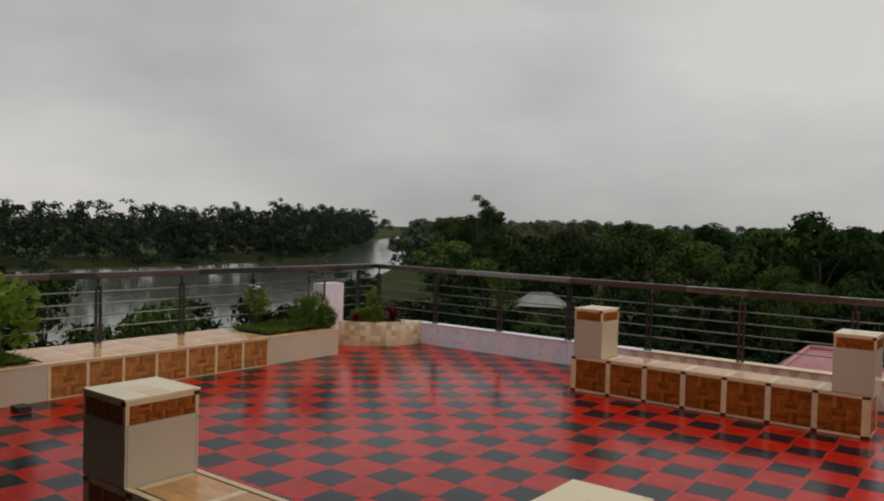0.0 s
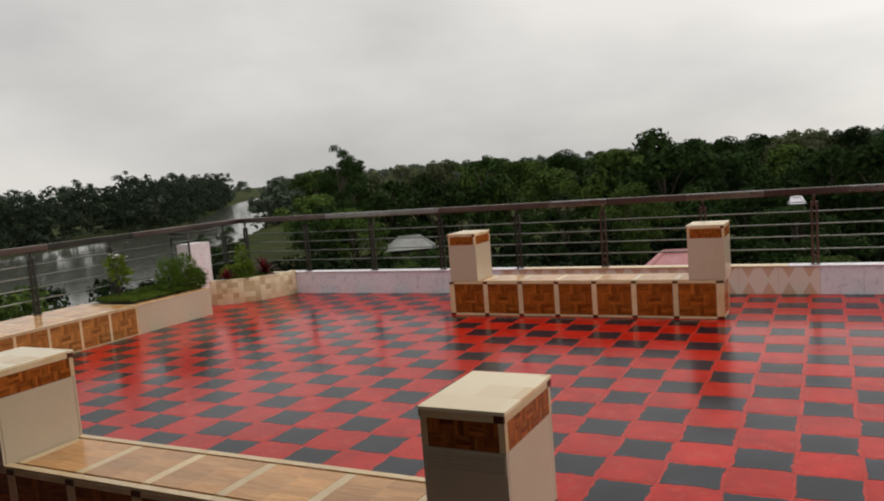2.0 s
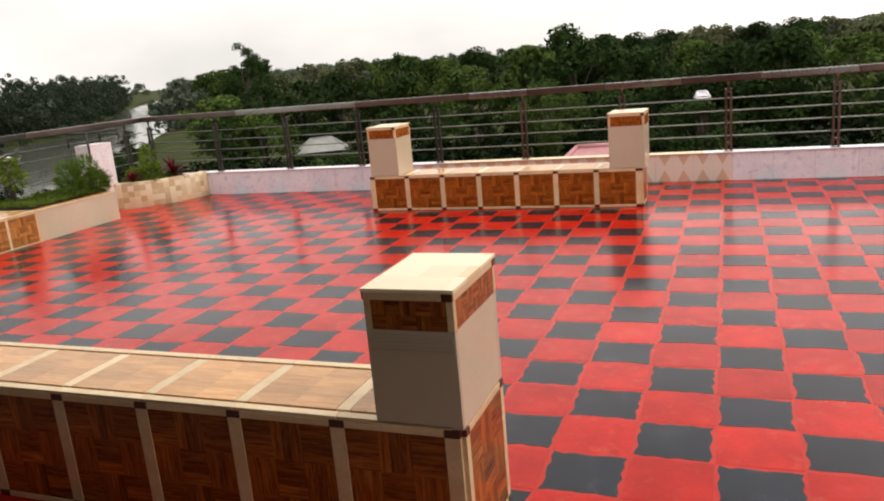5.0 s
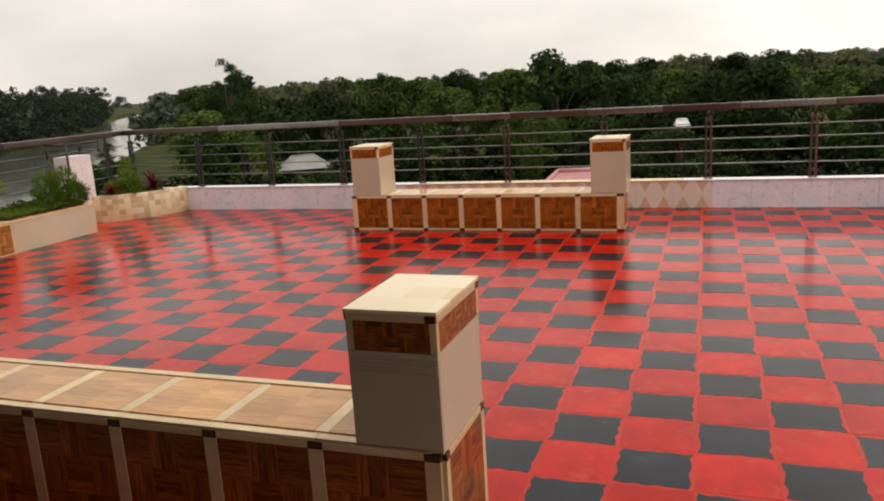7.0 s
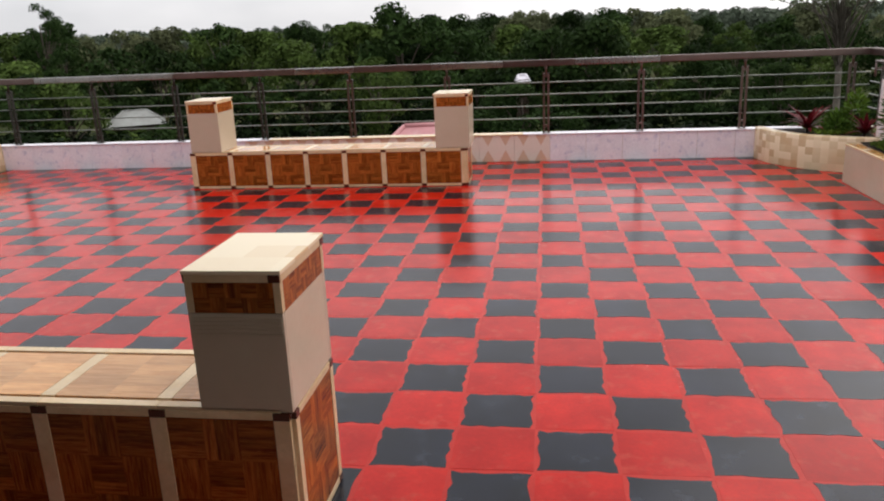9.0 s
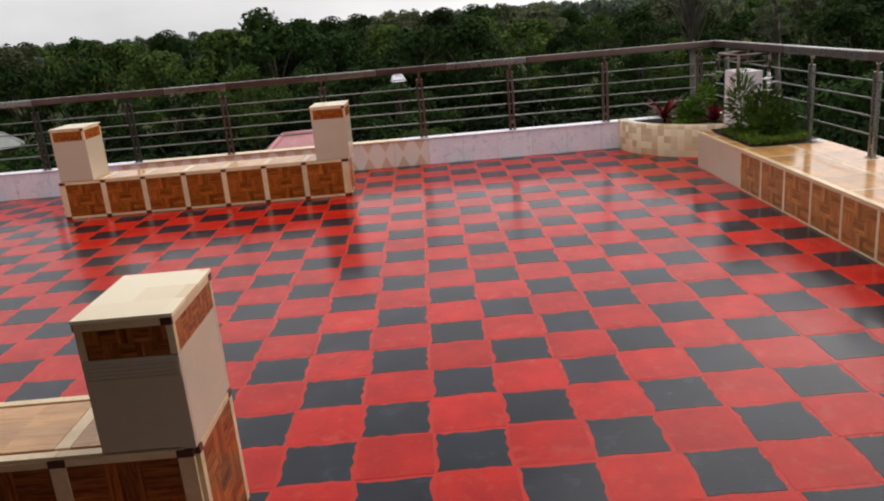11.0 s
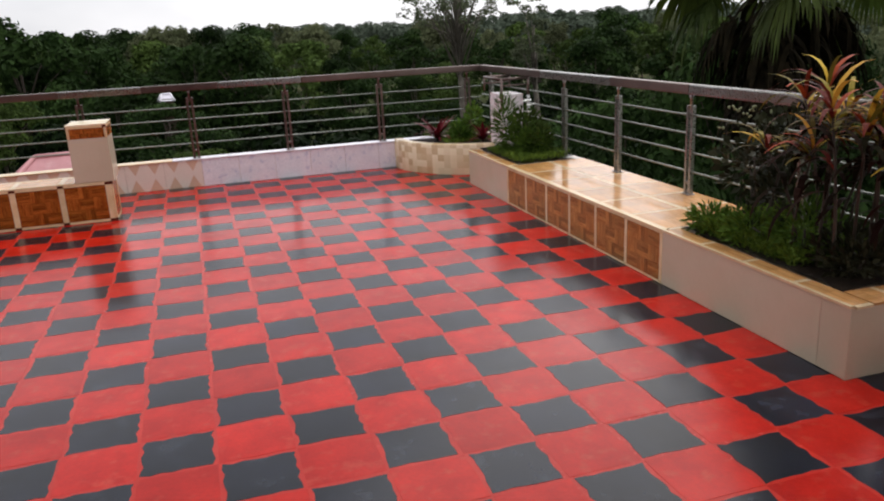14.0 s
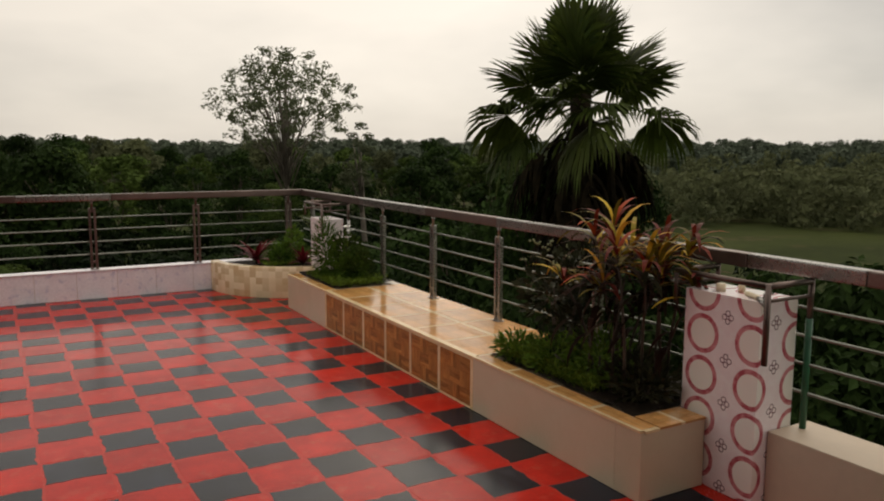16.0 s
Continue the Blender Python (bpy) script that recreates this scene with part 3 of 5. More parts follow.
def planter(label, face, inward, y0, y1, outer, height, rim_ends, notch=None):
    """A cream planter along a side, with a tiled rim round its soil."""
    p = thing("planter", (0, 0, 0), label, "planter", "terrace planters")
    lo, hi = sorted((face, outer))
    rim = 0.11
    if notch:
        nx, ny = notch
        part("body", box(lo, hi, ny, y1, 0.0, height - 0.012, 0.004), CREAM, p)
        part("body", box(lo, nx, y0, ny - 0.0005, 0.0, height - 0.012, 0.004), CREAM, p)
    else:
        part("body", box(lo, hi, y0, y1, 0.0, height - 0.012, 0.004), CREAM, p)
    n = max(1, round((y1 - y0) / 0.33))
    pitch = (y1 - y0) / n
    sgn = -inward
    for i in range(n):
        m = turned(face - 0.006 * sgn, y0 + (i + 0.5) * pitch, height - 0.0115, -90 * sgn)
        ob = part("rim_tile", top_mesh(pitch - 0.03, rim - 0.022, "rim_tile", CAP), None, p)
        ob.matrix_local = m @ pose(0, 0.022, 0)
        ob = part("rim_strip", block_mesh(pitch - 0.002, 0.02, 0.013, STRIP, "rim_strip", 0.001), None, p)
        ob.matrix_local = m
        ob = part("rim_strip", block_mesh(0.026, rim - 0.022, 0.012, STRIP, "rim_strip", 0.001), None, p)
        ob.matrix_local = m @ pose(pitch / 2, 0.022, 0)
    if rim_ends:
        wide = ((notch[0] if notch else hi) - lo - rim - 0.03) / 2
        for k in (0, 1):
            mid = face + sgn * (rim + 0.004 + wide * (k + 0.5) + 0.026 * k)
            ob = part("rim_tile", top_mesh(wide, 0.168 if notch else 0.2, "rim_tile", CAP), None, p)
            ob.matrix_local = turned(mid, y0 - 0.004, height - 0.0112, 0)
        ob = part("rim_strip", block_mesh(0.024, 0.168 if notch else 0.2, 0.012, STRIP, "rim_strip", 0.001), None, p)
        ob.matrix_local = turned(face + sgn * (rim + 0.004 + wide + 0.013), y0 - 0.004, height - 0.0112, 0)
    s0, s1 = (face + rim, outer - 0.05) if outer > face else (outer + 0.05, face - rim)
    low = notch[1] + 0.003 if notch else y0 + (0.2 if rim_ends else 0.05)
    b = bmesh.new()
    bmesh.ops.create_grid(b, x_segments=10, y_segments=26, size=0.5)
    for v in b.verts:
        v.co = Vector(((s0 + s1) / 2 + v.co.x * (s1 - s0), (low + y1 - 0.02) / 2 + v.co.y * (y1 - 0.02 - low), height - 0.004))
        v.co.z += 0.03 * (0.5 + noise.noise((v.co.x * 6, v.co.y * 6, 0)))
    part("soil", b, SOIL, p)
    return p


R_OUT, L_OUT = RIGHT_RAIL + 0.10, LEFT_RAIL - 0.10
side_seat("low wet tiled seat with parquet-print front under the railing", RIGHT, -1, -3.655, -1.125, R_OUT, 6)
side_seat("low wet tiled seat with parquet-print front above the river", LEFT, 1, -4.02, -1.40, L_OUT, 7)
planter("cream planter with a tan tiled rim beside the side seat", RIGHT, -1, -1.123, -0.08, R_OUT, SEAT, False)
planter("long cream planter with wet tan rim beside the patterned column", RIGHT, -1, -5.11, -3.657, R_OUT, SEAT, True, (3.855, -4.938))
planter("cream planter with a tan tiled rim above the river", LEFT, 1, -1.398, -0.24, L_OUT, SEAT, False)
planter("cream planter with a tan tiled rim at the sheltered end", LEFT, 1, -5.6, -4.022, L_OUT, SEAT, True)


def corner_planter(label, cx, cy, radius, a0, a1):
    """A quarter-round mosaic planter in a corner of the terrace."""
    p = thing("corner_planter", (0, 0, 0), label, "planter", "corner planters")
    steps = 18
    b = bmesh.new()
    layer = b.loops.layers.uv.verify()
    angles = [radians(a0 + (a1 - a0) * i / steps) for i in range(steps + 1)]
    h = 0.335
    rows = []
    for r, z in ((radius, 0.0), (radius, h - 0.01), (radius - 0.01, h), (radius - 0.09, h), (radius - 0.1, h - 0.01), (radius - 0.1, h - 0.08)):
        rows.append([b.verts.new((cx + r * math.cos(a), cy + r * math.sin(a), z)) for a in angles])
    along = [0.0, h, h + 0.01, h + 0.09, h + 0.1, h + 0.18]
    for k in range(len(rows) - 1):
        for i in range(steps):
            f = b.faces.new((rows[k][i], rows[k][i + 1], rows[k + 1][i + 1], rows[k + 1][i]))
            f.smooth = k == 0
            for lp, (ii, kk) in zip(f.loops, ((i, k), (i + 1, k), (i + 1, k + 1), (i, k + 1))):
                lp[layer].uv = (radius * abs(angles[ii] - angles[0]), along[kk])
    bmesh.ops.recalc_face_normals(b, faces=b.faces)
    part("curved_wall", b, MOSAIC, p, "curved wall of tan and cream mosaic tile")
    b = bmesh.new()
    mid = b.verts.new((cx, cy, h - 0.03))
    rim = [b.verts.new((cx + (radius - 0.095) * math.cos(a), cy + (radius - 0.095) * math.sin(a), h - 0.035)) for a in angles]
    for v0, v1 in zip(rim, rim[1:]):
        b.faces.new((mid, v0, v1))
    bmesh.ops.recalc_face_normals(b, faces=b.faces)
    part("soil", b, SOIL, p)


corner_planter("quarter-round tan mosaic planter in the river corner", -7.0, 1.33, 1.0, -78, 0)
corner_planter("quarter-round tan mosaic planter in the wooded corner", 4.06, 1.33, 1.06, 180, 262)


# ---- ring-patterned columns ----
def ring_column(label, x0, x1, y0, y1, height, material=None):
    b = box(x0, x1, y0, y1, 0.0, height, 0.004)

    def by(co, n):
        if abs(n.z) > 0.7:
            return (co.x + 0.05, co.y)
        if abs(n.x) > abs(n.y):
            return (y1 - co.y if n.x < 0 else co.y - y1, co.z)
        return ((y1 - y0) + (co.x - x0), co.z)

    c = thing("column", (0, 0, 0), label, "column", "patterned columns")
    part("shaft", uv_box(b, by), material or RINGS, c)
    return c


big = ring_column("white tiled column with pink rings and small flower marks", 3.865, 4.115, -5.38, -4.945, 0.948)
# pipe stubs, a tap and fittings left on its top
part("pipe_stub", tube([(3.93, -5.10, 0.948), (3.93, -5.10, 0.985)], 0.022, 12), PALE, big, "short white pipe stub")
part("pipe_stub", tube([(3.99, -5.17, 0.948), (3.99, -5.17, 1.0)], 0.016, 12), PALE, big, "short white pipe stub")
part("pipe_stub", tube([(3.94, -5.24, 0.958), (3.90, -5.33, 0.958), (3.885, -5.345, 0.955)], 0.013, 10), PALE, big, "short white pipe stub")
part("tap_body", tube([(3.90, -5.33, 0.955), (3.86, -5.40, 0.95), (3.855, -5.41, 0.915)], [0.014, 0.017, 0.012], 10), STEEL, big, "small steel tap")
part("tap_lever", tube([(3.87, -5.385, 0.965), (3.87, -5.385, 0.985), (3.90, -5.41, 0.99)], [0.006, 0.006, 0.005], 8), STEEL, big)
ring_column("short white tiled column with pink blotches in the wooded corner", 3.87, 4.09, 0.0, 0.39, 0.87, BLOTCH)
ring_column("short white tiled column with pink blotches in the river corner", -6.98, -6.74, 0.08, 0.45, 0.875, BLOTCH)

# low wall beyond the column
tagged(part("wall_east", box(3.95, 4.24, -9.6, -5.385, 0.0, SEAT, 0.006), PLASTER), "low beige rendered wall with a smooth top", "wall", kind="structure")


# ---- railing ----
def rail_post(r, x, y, z0, along, material, green=False):
    """Twin flat bars with a foot plate, spacers and a saddle under the handrail."""
    m = turned(x, y, 0, along)
    b = box(-0.045, 0.045, -0.03, 0.03, z0, z0 + 0.006, 0.001)
    p = part("post", b, material, r)
    p.matrix_local = m
    for s in (-1, 1):
        part("flat_bar", box(s * 0.025 - 0.011, s * 0.025 + 0.011, -0.015, 0.015, z0 + 0.006, RAIL - 0.145, 0.003), GREEN_POST if green else material, p)
    for z in (RAIL - 0.19, z0 + 0.07):
        part("spacer", box(-0.0138, 0.0138, -0.011, 0.011, z, z + 0.025, 0.001), material, p)
    part("saddle", tube([(0, 0, RAIL - 0.175), (0, 0, RAIL - 0.10), (0, 0, RAIL - 0.0705)], [0.012, 0.011, 0.02], 10), material, p)


def railing(label, corners, post_spots, bars, z0, post_mat, rail_mats):
    """A steel railing on a parapet: posts, four rods and a flat handrail in lengths."""
    r = thing("railing", (0, 0, 0), label, "railing", "terrace railings")
    (ax, ay), (bx, by) = corners
    span = math.hypot(bx - ax, by - ay)
    ang = math.degrees(math.atan2(by - ay, bx - ax))
    m = turned(ax, ay, 0, ang)
    rnd = random.Random(int(span * 100))
    cuts = sorted({0.0, span, *[d for d in bars if 0 < d < span]})
    for i, (d0, d1) in enumerate(zip(cuts, cuts[1:])):
        ob = part("handrail", box(d0 + 0.001, d1 - 0.001, -0.03, 0.03, -0.035, 0.035, 0.009), rail_mats[i % 2], r, "flat steel handrail length")
        ob.matrix_local = m @ pose(0, 0, RAIL - 0.035, rnd.uniform(-1.0, 1.0), 0, 0)
    for z in (0.165, 0.30, 0.43, 0.56):
        pts = [(0, 0, z0 + z), (span, 0, z0 + z)]
        ob = part("rod", tube(pts, 0.0075, 8), ROD, r)
        ob.matrix_local = m
    for d in post_spots:
        p = m @ Vector((d, 0, 0))
        # posts west of x = -2 take the darker steel
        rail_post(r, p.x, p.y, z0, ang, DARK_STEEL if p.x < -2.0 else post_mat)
    return r


far_posts = [-6.91, -5.80, -4.69, -3.63, -2.56, -1.48, -0.35, 0.76, 1.79, 2.87, 3.95]
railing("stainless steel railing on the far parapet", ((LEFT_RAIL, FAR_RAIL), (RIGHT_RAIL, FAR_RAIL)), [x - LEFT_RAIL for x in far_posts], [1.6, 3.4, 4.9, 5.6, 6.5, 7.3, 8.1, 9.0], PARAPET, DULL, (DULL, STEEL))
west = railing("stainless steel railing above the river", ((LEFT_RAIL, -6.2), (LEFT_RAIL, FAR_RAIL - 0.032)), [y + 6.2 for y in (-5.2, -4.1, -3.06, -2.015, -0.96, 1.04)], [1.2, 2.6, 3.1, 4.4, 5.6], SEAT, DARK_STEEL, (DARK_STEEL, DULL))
east = railing("stainless steel railing over the side seat and planters", ((RIGHT_RAIL, -9.0), (RIGHT_RAIL, FAR_RAIL - 0.032)), [y + 9.0 for y in (-8.5, -7.5, -6.5, -4.0, -2.9, -1.9, -0.9, 1.04)], [1.2, 2.3, 3.3, 3.9, 5.0, 6.1, 7.2, 8.6], SEAT, STEEL, (DULL, STEEL))


def bypass(rail, rail_x, x, y0, y1, drop, foot, material, post_material):
    """A small steel frame that carries the railing round a column: a bar out from the rail, along the column and back, an upright that hangs before it, and a post beside it."""
    for z, r in ((1.03, 0.0135), (0.965, 0.008)):
        pts = [(rail_x, y1, z), (x, y1, z), (x, y0, z), (rail_x, y0, z)]
        for k, (p0, p1) in enumerate(zip(pts, pts[1:])):
            if k != 1 or r > 0.01:
                part("bypass_bar", tube([p0, p1], r, 10), material, rail, "steel bar round the column")
    part("bypass_bar", tube([(x, y0, 1.042), (x, y0, drop)], 0.0135, 10), material, rail, "steel bar round the column")
    part("bypass_bar", tube([(x, y1, 1.042), (x, y1, drop + 0.19)], 0.010, 10), material, rail, "steel bar round the column")
    part("bypass_bar", tube([(rail_x, y1, 1.06), (rail_x, y1, 0.9)], 0.012, 10), material, rail, "steel bar round the column")
    part("end_post", tube([(rail_x, y0, foot), (rail_x, y0, 0.86)], 0.0155, 10), post_material, rail, "upright end post beside the column")
    part("end_post", tube([(rail_x, y0, 0.86), (rail_x, y0, 1.065)], 0.0135, 10), material, rail, "upright end post beside the column")


bypass(east, RIGHT_RAIL - 0.005, 3.832, -5.435, -4.91, 0.68, SEAT, DULL, GREEN_POST)
bypass(east, RIGHT_RAIL - 0.005, 3.832, -0.055, 0.46, 0.70, SEAT, DULL, STEEL)
bypass(west, LEFT_RAIL + 0.005, -6.70, 0.03, 0.56, 0.70, SEAT, DARK_STEEL, DARK_STEEL)

# dark plastic box on the floor
tagged(part("plastic_box", box(-5.98, -5.84, -4.42, -4.30, 0.0, 0.055, 0.006), RUBBER), "small black plastic box on the wet floor", "box")


# ---- plants ----
def leaves(rnd, n, spot, size, lean, tip=0.5, fold=0.0):
    """Verts, faces and UVs of n pointed leaves: spot() gives a place and a direction of growth."""
    verts, faces, uvs = [], [], []
    for _ in range(n):
        p, d = spot()
        d = Vector(d).normalized()
        side = d.cross(Vector((rnd.uniform(-1, 1), rnd.uniform(-1, 1), rnd.uniform(-0.2, 1)))).normalized()
        ln = size[0] * rnd.uniform(0.7, 1.3)
        wd = size[1] * rnd.uniform(0.7, 1.3) / 2
        droop = Vector((0, 0, -lean * ln))
        k = len(verts)
        p = Vector(p)
        mid, end = p + d * ln * 0.5 - droop * -0.25, p + d * ln + droop
        verts.extend([tuple(p), tuple(mid + side * wd), tuple(end), tuple(mid - side * wd)])
        faces.append((k, k + 1, k + 2, k + 3))
        uvs.extend([(0, 0.5), (0.5, 1), (1, 0.5), (0.5, 0)])
    return verts, faces, uvs


def straps(rnd, stems, ln, wd, arch, steps=5):
    """Long arching strap leaves from (place, heading, rise) triples, each one island."""
    verts, faces, uvs = [], [], []
    for p, head, rise in stems:
        length = ln * rnd.uniform(0.7, 1.25)
        width = wd * rnd.uniform(0.8, 1.2)
        pos, el = Vector(p), rise
        out = Vector((math.cos(head), math.sin(head), 0))
        side = Vector((-math.sin(head), math.cos(head), 0))
        for i in range(steps + 1):
            f = i / steps
            w = width * math.sin(math.pi * min(1.0, 0.12 + 0.88 * f)) ** 0.7 / 2 if i < steps else 0.002
            k = len(verts)
            verts.extend([tuple(pos + side * w), tuple(pos - side * w)])
            if i:
                faces.append((k - 2, k - 1, k + 1, k))
                g = (i - 1) / steps
                uvs.extend([(g, 0), (g, 1), (f, 1), (f, 0)])
            pos = pos + (out * math.cos(el) + Vector((0, 0, math.sin(el)))) * (length / steps)
            el -= arch * rnd.uniform(0.7, 1.3) / steps
    return verts, faces, uvs


def stems_mesh(rnd, roots, height, radius, spread):
    b = bmesh.new()
    tops = []
    for x, y, z in roots:
        a = rnd.uniform(0, 6.28)
        s = spread * rnd.uniform(0.3, 1.0)
        h = height * rnd.uniform(0.8, 1.15)
        pts = [(x + s * f * f * math.cos(a), y + s * f * f * math.sin(a), z + h * f) for f in (0, 0.4, 0.7, 1.0)]
        tube(pts, [radius, radius * 0.9, radius * 0.75, radius * 0.6], 6, b)
        tops.append(pts)
    return b, tops


def ball_spot(rnd, c, r, up=0.6):
    def spot():
        d = Vector((rnd.gauss(0, 1), rnd.gauss(0, 1), rnd.gauss(0, 1))).normalized()
        f = rnd.random() ** 0.4
        p = Vector(c) + Vector((d.x * r[0], d.y * r[1], d.z * r[2])) * f
        return p, d + Vector((rnd.uniform(-0.5, 0.5), rnd.uniform(-0.5, 0.5), up))
    return spot


def bush(name, label, lumps, material, size, n, base, category="shrub", lean=0.2, seed=1, stem=0.012):
    """A shrub of leaf lumps [(centre, radii)] on a few stems that start at base."""
    rnd = random.Random(seed)
    t = thing(name, base, label, category)
    v, f, u = [], [], []
    for c, r in lumps:
        a, b2, c2 = leaves(rnd, n, ball_spot(rnd, c, r), size, lean)
        k = len(v)
        v += a
        f += [tuple(i + k for i in q) for q in b2]
        u += c2
    part("foliage", quads("foliage", v, f, material, u), None, t)
    b = bmesh.new()
    for c, r in lumps:
        tube([(rnd.uniform(-0.03, 0.03), rnd.uniform(-0.03, 0.03), -0.02), (c[0] * 0.6, c[1] * 0.6, c[2] * 0.5), tuple(c)], [stem, stem * 0.8, stem * 0.4], 6, b)
    part("stem", b, BARK, t)
    return t


def cover(label, x0, x1, y0, y1, z, n, seed, height=0.10):
    """Low soft ground cover in a planter."""
    rnd = random.Random(seed)

    def spot():
        x, y = rnd.uniform(x0, x1), rnd.uniform(y0, y1)
        lift = 0.5 + 0.5 * noise.noise((x * 5, y * 5, seed))
        return (x, y, z + rnd.random() * height * lift), (rnd.uniform(-1, 1), rnd.uniform(-1, 1), rnd.uniform(0.3, 1.3))

    v, f, u = leaves(rnd, int(n * 1.8), spot, (0.046, 0.008), 0.1)
    tagged(part("ground_cover", quads("ground_cover", v, f, GRASSY, u), None), label, "ground cover", kind="stuff")


def croton(base, height, n_stems, seed):
    rnd = random.Random(seed)
    t = thing("croton", base, "tall croton with long red, yellow and green leaves in the planter", "plant")
    roots = [(rnd.uniform(-0.13, 0.13), rnd.uniform(-0.22, 0.22), -0.03) for _ in range(n_stems)]
    for root in roots:
        b, tops = stems_mesh(rnd, [root], height, 0.009, 0.22)
        part("stem", b, BARK, t)
        pts = tops[0]
        blades = []
        for _ in range(15):
            f = rnd.uniform(0.55, 1.0)
            p = Vector(pts[2]).lerp(Vector(pts[3]), f)
            blades.append((p, rnd.uniform(0, 6.28), rnd.uniform(0.4, 1.45)))
        v, f2, u = straps(rnd, blades, 0.26, 0.026, 1.5)
        part("leaf_head", quads("leaf_head", v, f2, CROTON, u), None, t)
        blades = []
        for _ in range(6):
            p = Vector(pts[2]).lerp(Vector(pts[3]), rnd.uniform(0.0, 0.7))
            blades.append((p, rnd.uniform(0, 6.28), rnd.uniform(0.0, 1.0)))
        for _ in range(2):
            p = Vector(pts[1]).lerp(Vector(pts[2]), rnd.random())
            blades.append((p, rnd.uniform(0, 6.28), rnd.uniform(-0.2, 0.8)))
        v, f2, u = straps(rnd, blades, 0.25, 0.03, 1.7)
        part("lower_leaves", quads("lower_leaves", v, f2, LOWLEAF, u), None, t, "dark lower leaves")


def rosette(base, n, ln, material, label, seed):
    rnd = random.Random(seed)
    t = thing("rosette_plant", base, label, "plant")
    blades = [((0, 0, 0.0), i * 2.4, rnd.uniform(0.35, 1.4)) for i in range(n)]
    v, f, u = straps(rnd, blades, ln, 0.035, 0.9)
    part("leaf_rosette", quads("leaf_rosette", v, f, material, u), None, t)
    part("stem", tube([(0, 0, -0.03), (0, 0, 0.03)], [0.014, 0.01], 8), BARK, t)


# right-hand planters
cover("low bright green ground cover in the long planter", RIGHT + 0.13, RIGHT_RAIL - 0.05, -4.62, -3.74, SEAT, 4200, 3, 0.17)
croton((RIGHT + 0.36, -4.62, SEAT), 0.78, 14, 5)
dark_shrub = bush("dark_shrub", "dark small-leaved shrub with pale buds in the planter", [((-0.05, 0, 0.46), (0.19, 0.2, 0.2)), ((0.07, -0.12, 0.58), (0.18, 0.19, 0.17)), ((0.04, 0.14, 0.36), (0.18, 0.17, 0.18)), ((0.0, -0.1, 0.25), (0.15, 0.2, 0.15))], DARKLEAF, (0.065, 0.036), 170, (RIGHT + 0.38, -4.02, SEAT), seed=7)


def buds(shrub, spots):
    """Pale bud clusters at the tips of a shrub."""
    rnd = random.Random(71)
    for x, y, z in spots:
        b = bmesh.new()
        for _ in range(5):
            bmesh.ops.create_icosphere(b, subdivisions=1, radius=rnd.uniform(0.005, 0.009), matrix=pose(x + rnd.uniform(-0.018, 0.018), y + rnd.uniform(-0.018, 0.018), z + rnd.uniform(-0.012, 0.016)))
        part("bud_cluster", b, PALE_BUD, shrub, "pale green bud cluster")


budding = random.Random(70)
buds(dark_shrub, [(budding.uniform(-0.16, 0.18), budding.uniform(-0.26, 0.22), budding.uniform(0.58, 0.74)) for _ in range(11)])
bush("low_shrub", "low dark green shrub below the croton", [((0, 0, 0.15), (0.18, 0.22, 0.15)), ((-0.08, 0.3, 0.10), (0.13, 0.18, 0.11)), ((-0.1, 0.62, 0.07), (0.12, 0.18, 0.08))], FERN, (0.055, 0.014), 520, (RIGHT + 0.32, -4.45, SEAT), seed=8)
bush("dark_underplant", "dark leafy plant at the foot of the croton", [((0, 0, 0.08), (0.2, 0.14, 0.09)), ((0.03, 0.12, 0.1), (0.18, 0.14, 0.11))], DARKLEAF, (0.06, 0.02), 420, (RIGHT + 0.34, -4.80, SEAT), seed=18)
bush("fern_bush", "feathery green shrub in the planter by the short column", [((0, 0, 0.27), (0.11, 0.14, 0.30)), ((0.06, -0.2, 0.17), (0.15, 0.16, 0.19)), ((0.12, -0.36, 0.12), (0.13, 0.14, 0.13))], FERN, (0.085, 0.010), 900, (RIGHT + 0.28, -0.42, SEAT), seed=9)
bush("flowering_shrub", "leafy green shrub with white flowers by the railing", [((0, 0, 0.30), (0.13, 0.15, 0.14)), ((0.05, -0.2, 0.18), (0.12, 0.14, 0.12))], LEAF_LIGHT, (0.07, 0.026), 260, (RIGHT + 0.42, -0.62, SEAT), seed=10)
cover("low green ground cover in the far side planter", RIGHT + 0.12, RIGHT_RAIL - 0.05, -1.08, -0.3, SEAT, 2200, 4, 0.09)
rosette((3.44, 1.02, 0.335), 44, 0.3, RED_ROSETTE, "dark red strap-leaved plant in the corner planter", 11)
rosette((3.84, 0.58, 0.335), 34, 0.22, RED_ROSETTE, "dark red strap-leaved plant beside the column", 12)
bush("corner_shrub", "green and orange leafy shrub in the corner planter", [((0, 0, 0.1), (0.1, 0.1, 0.1)), ((0.12, -0.12, 0.2), (0.09, 0.09, 0.2)), ((-0.05, -0.1, 0.07), (0.1, 0.08, 0.07))], FERN, (0.07, 0.026), 300, (3.68, 0.88, 0.33), seed=13)
cover("low green cover in the wooded corner planter", 3.45, 4.0, 0.62, 1.2, 0.31, 900, 14, 0.07)
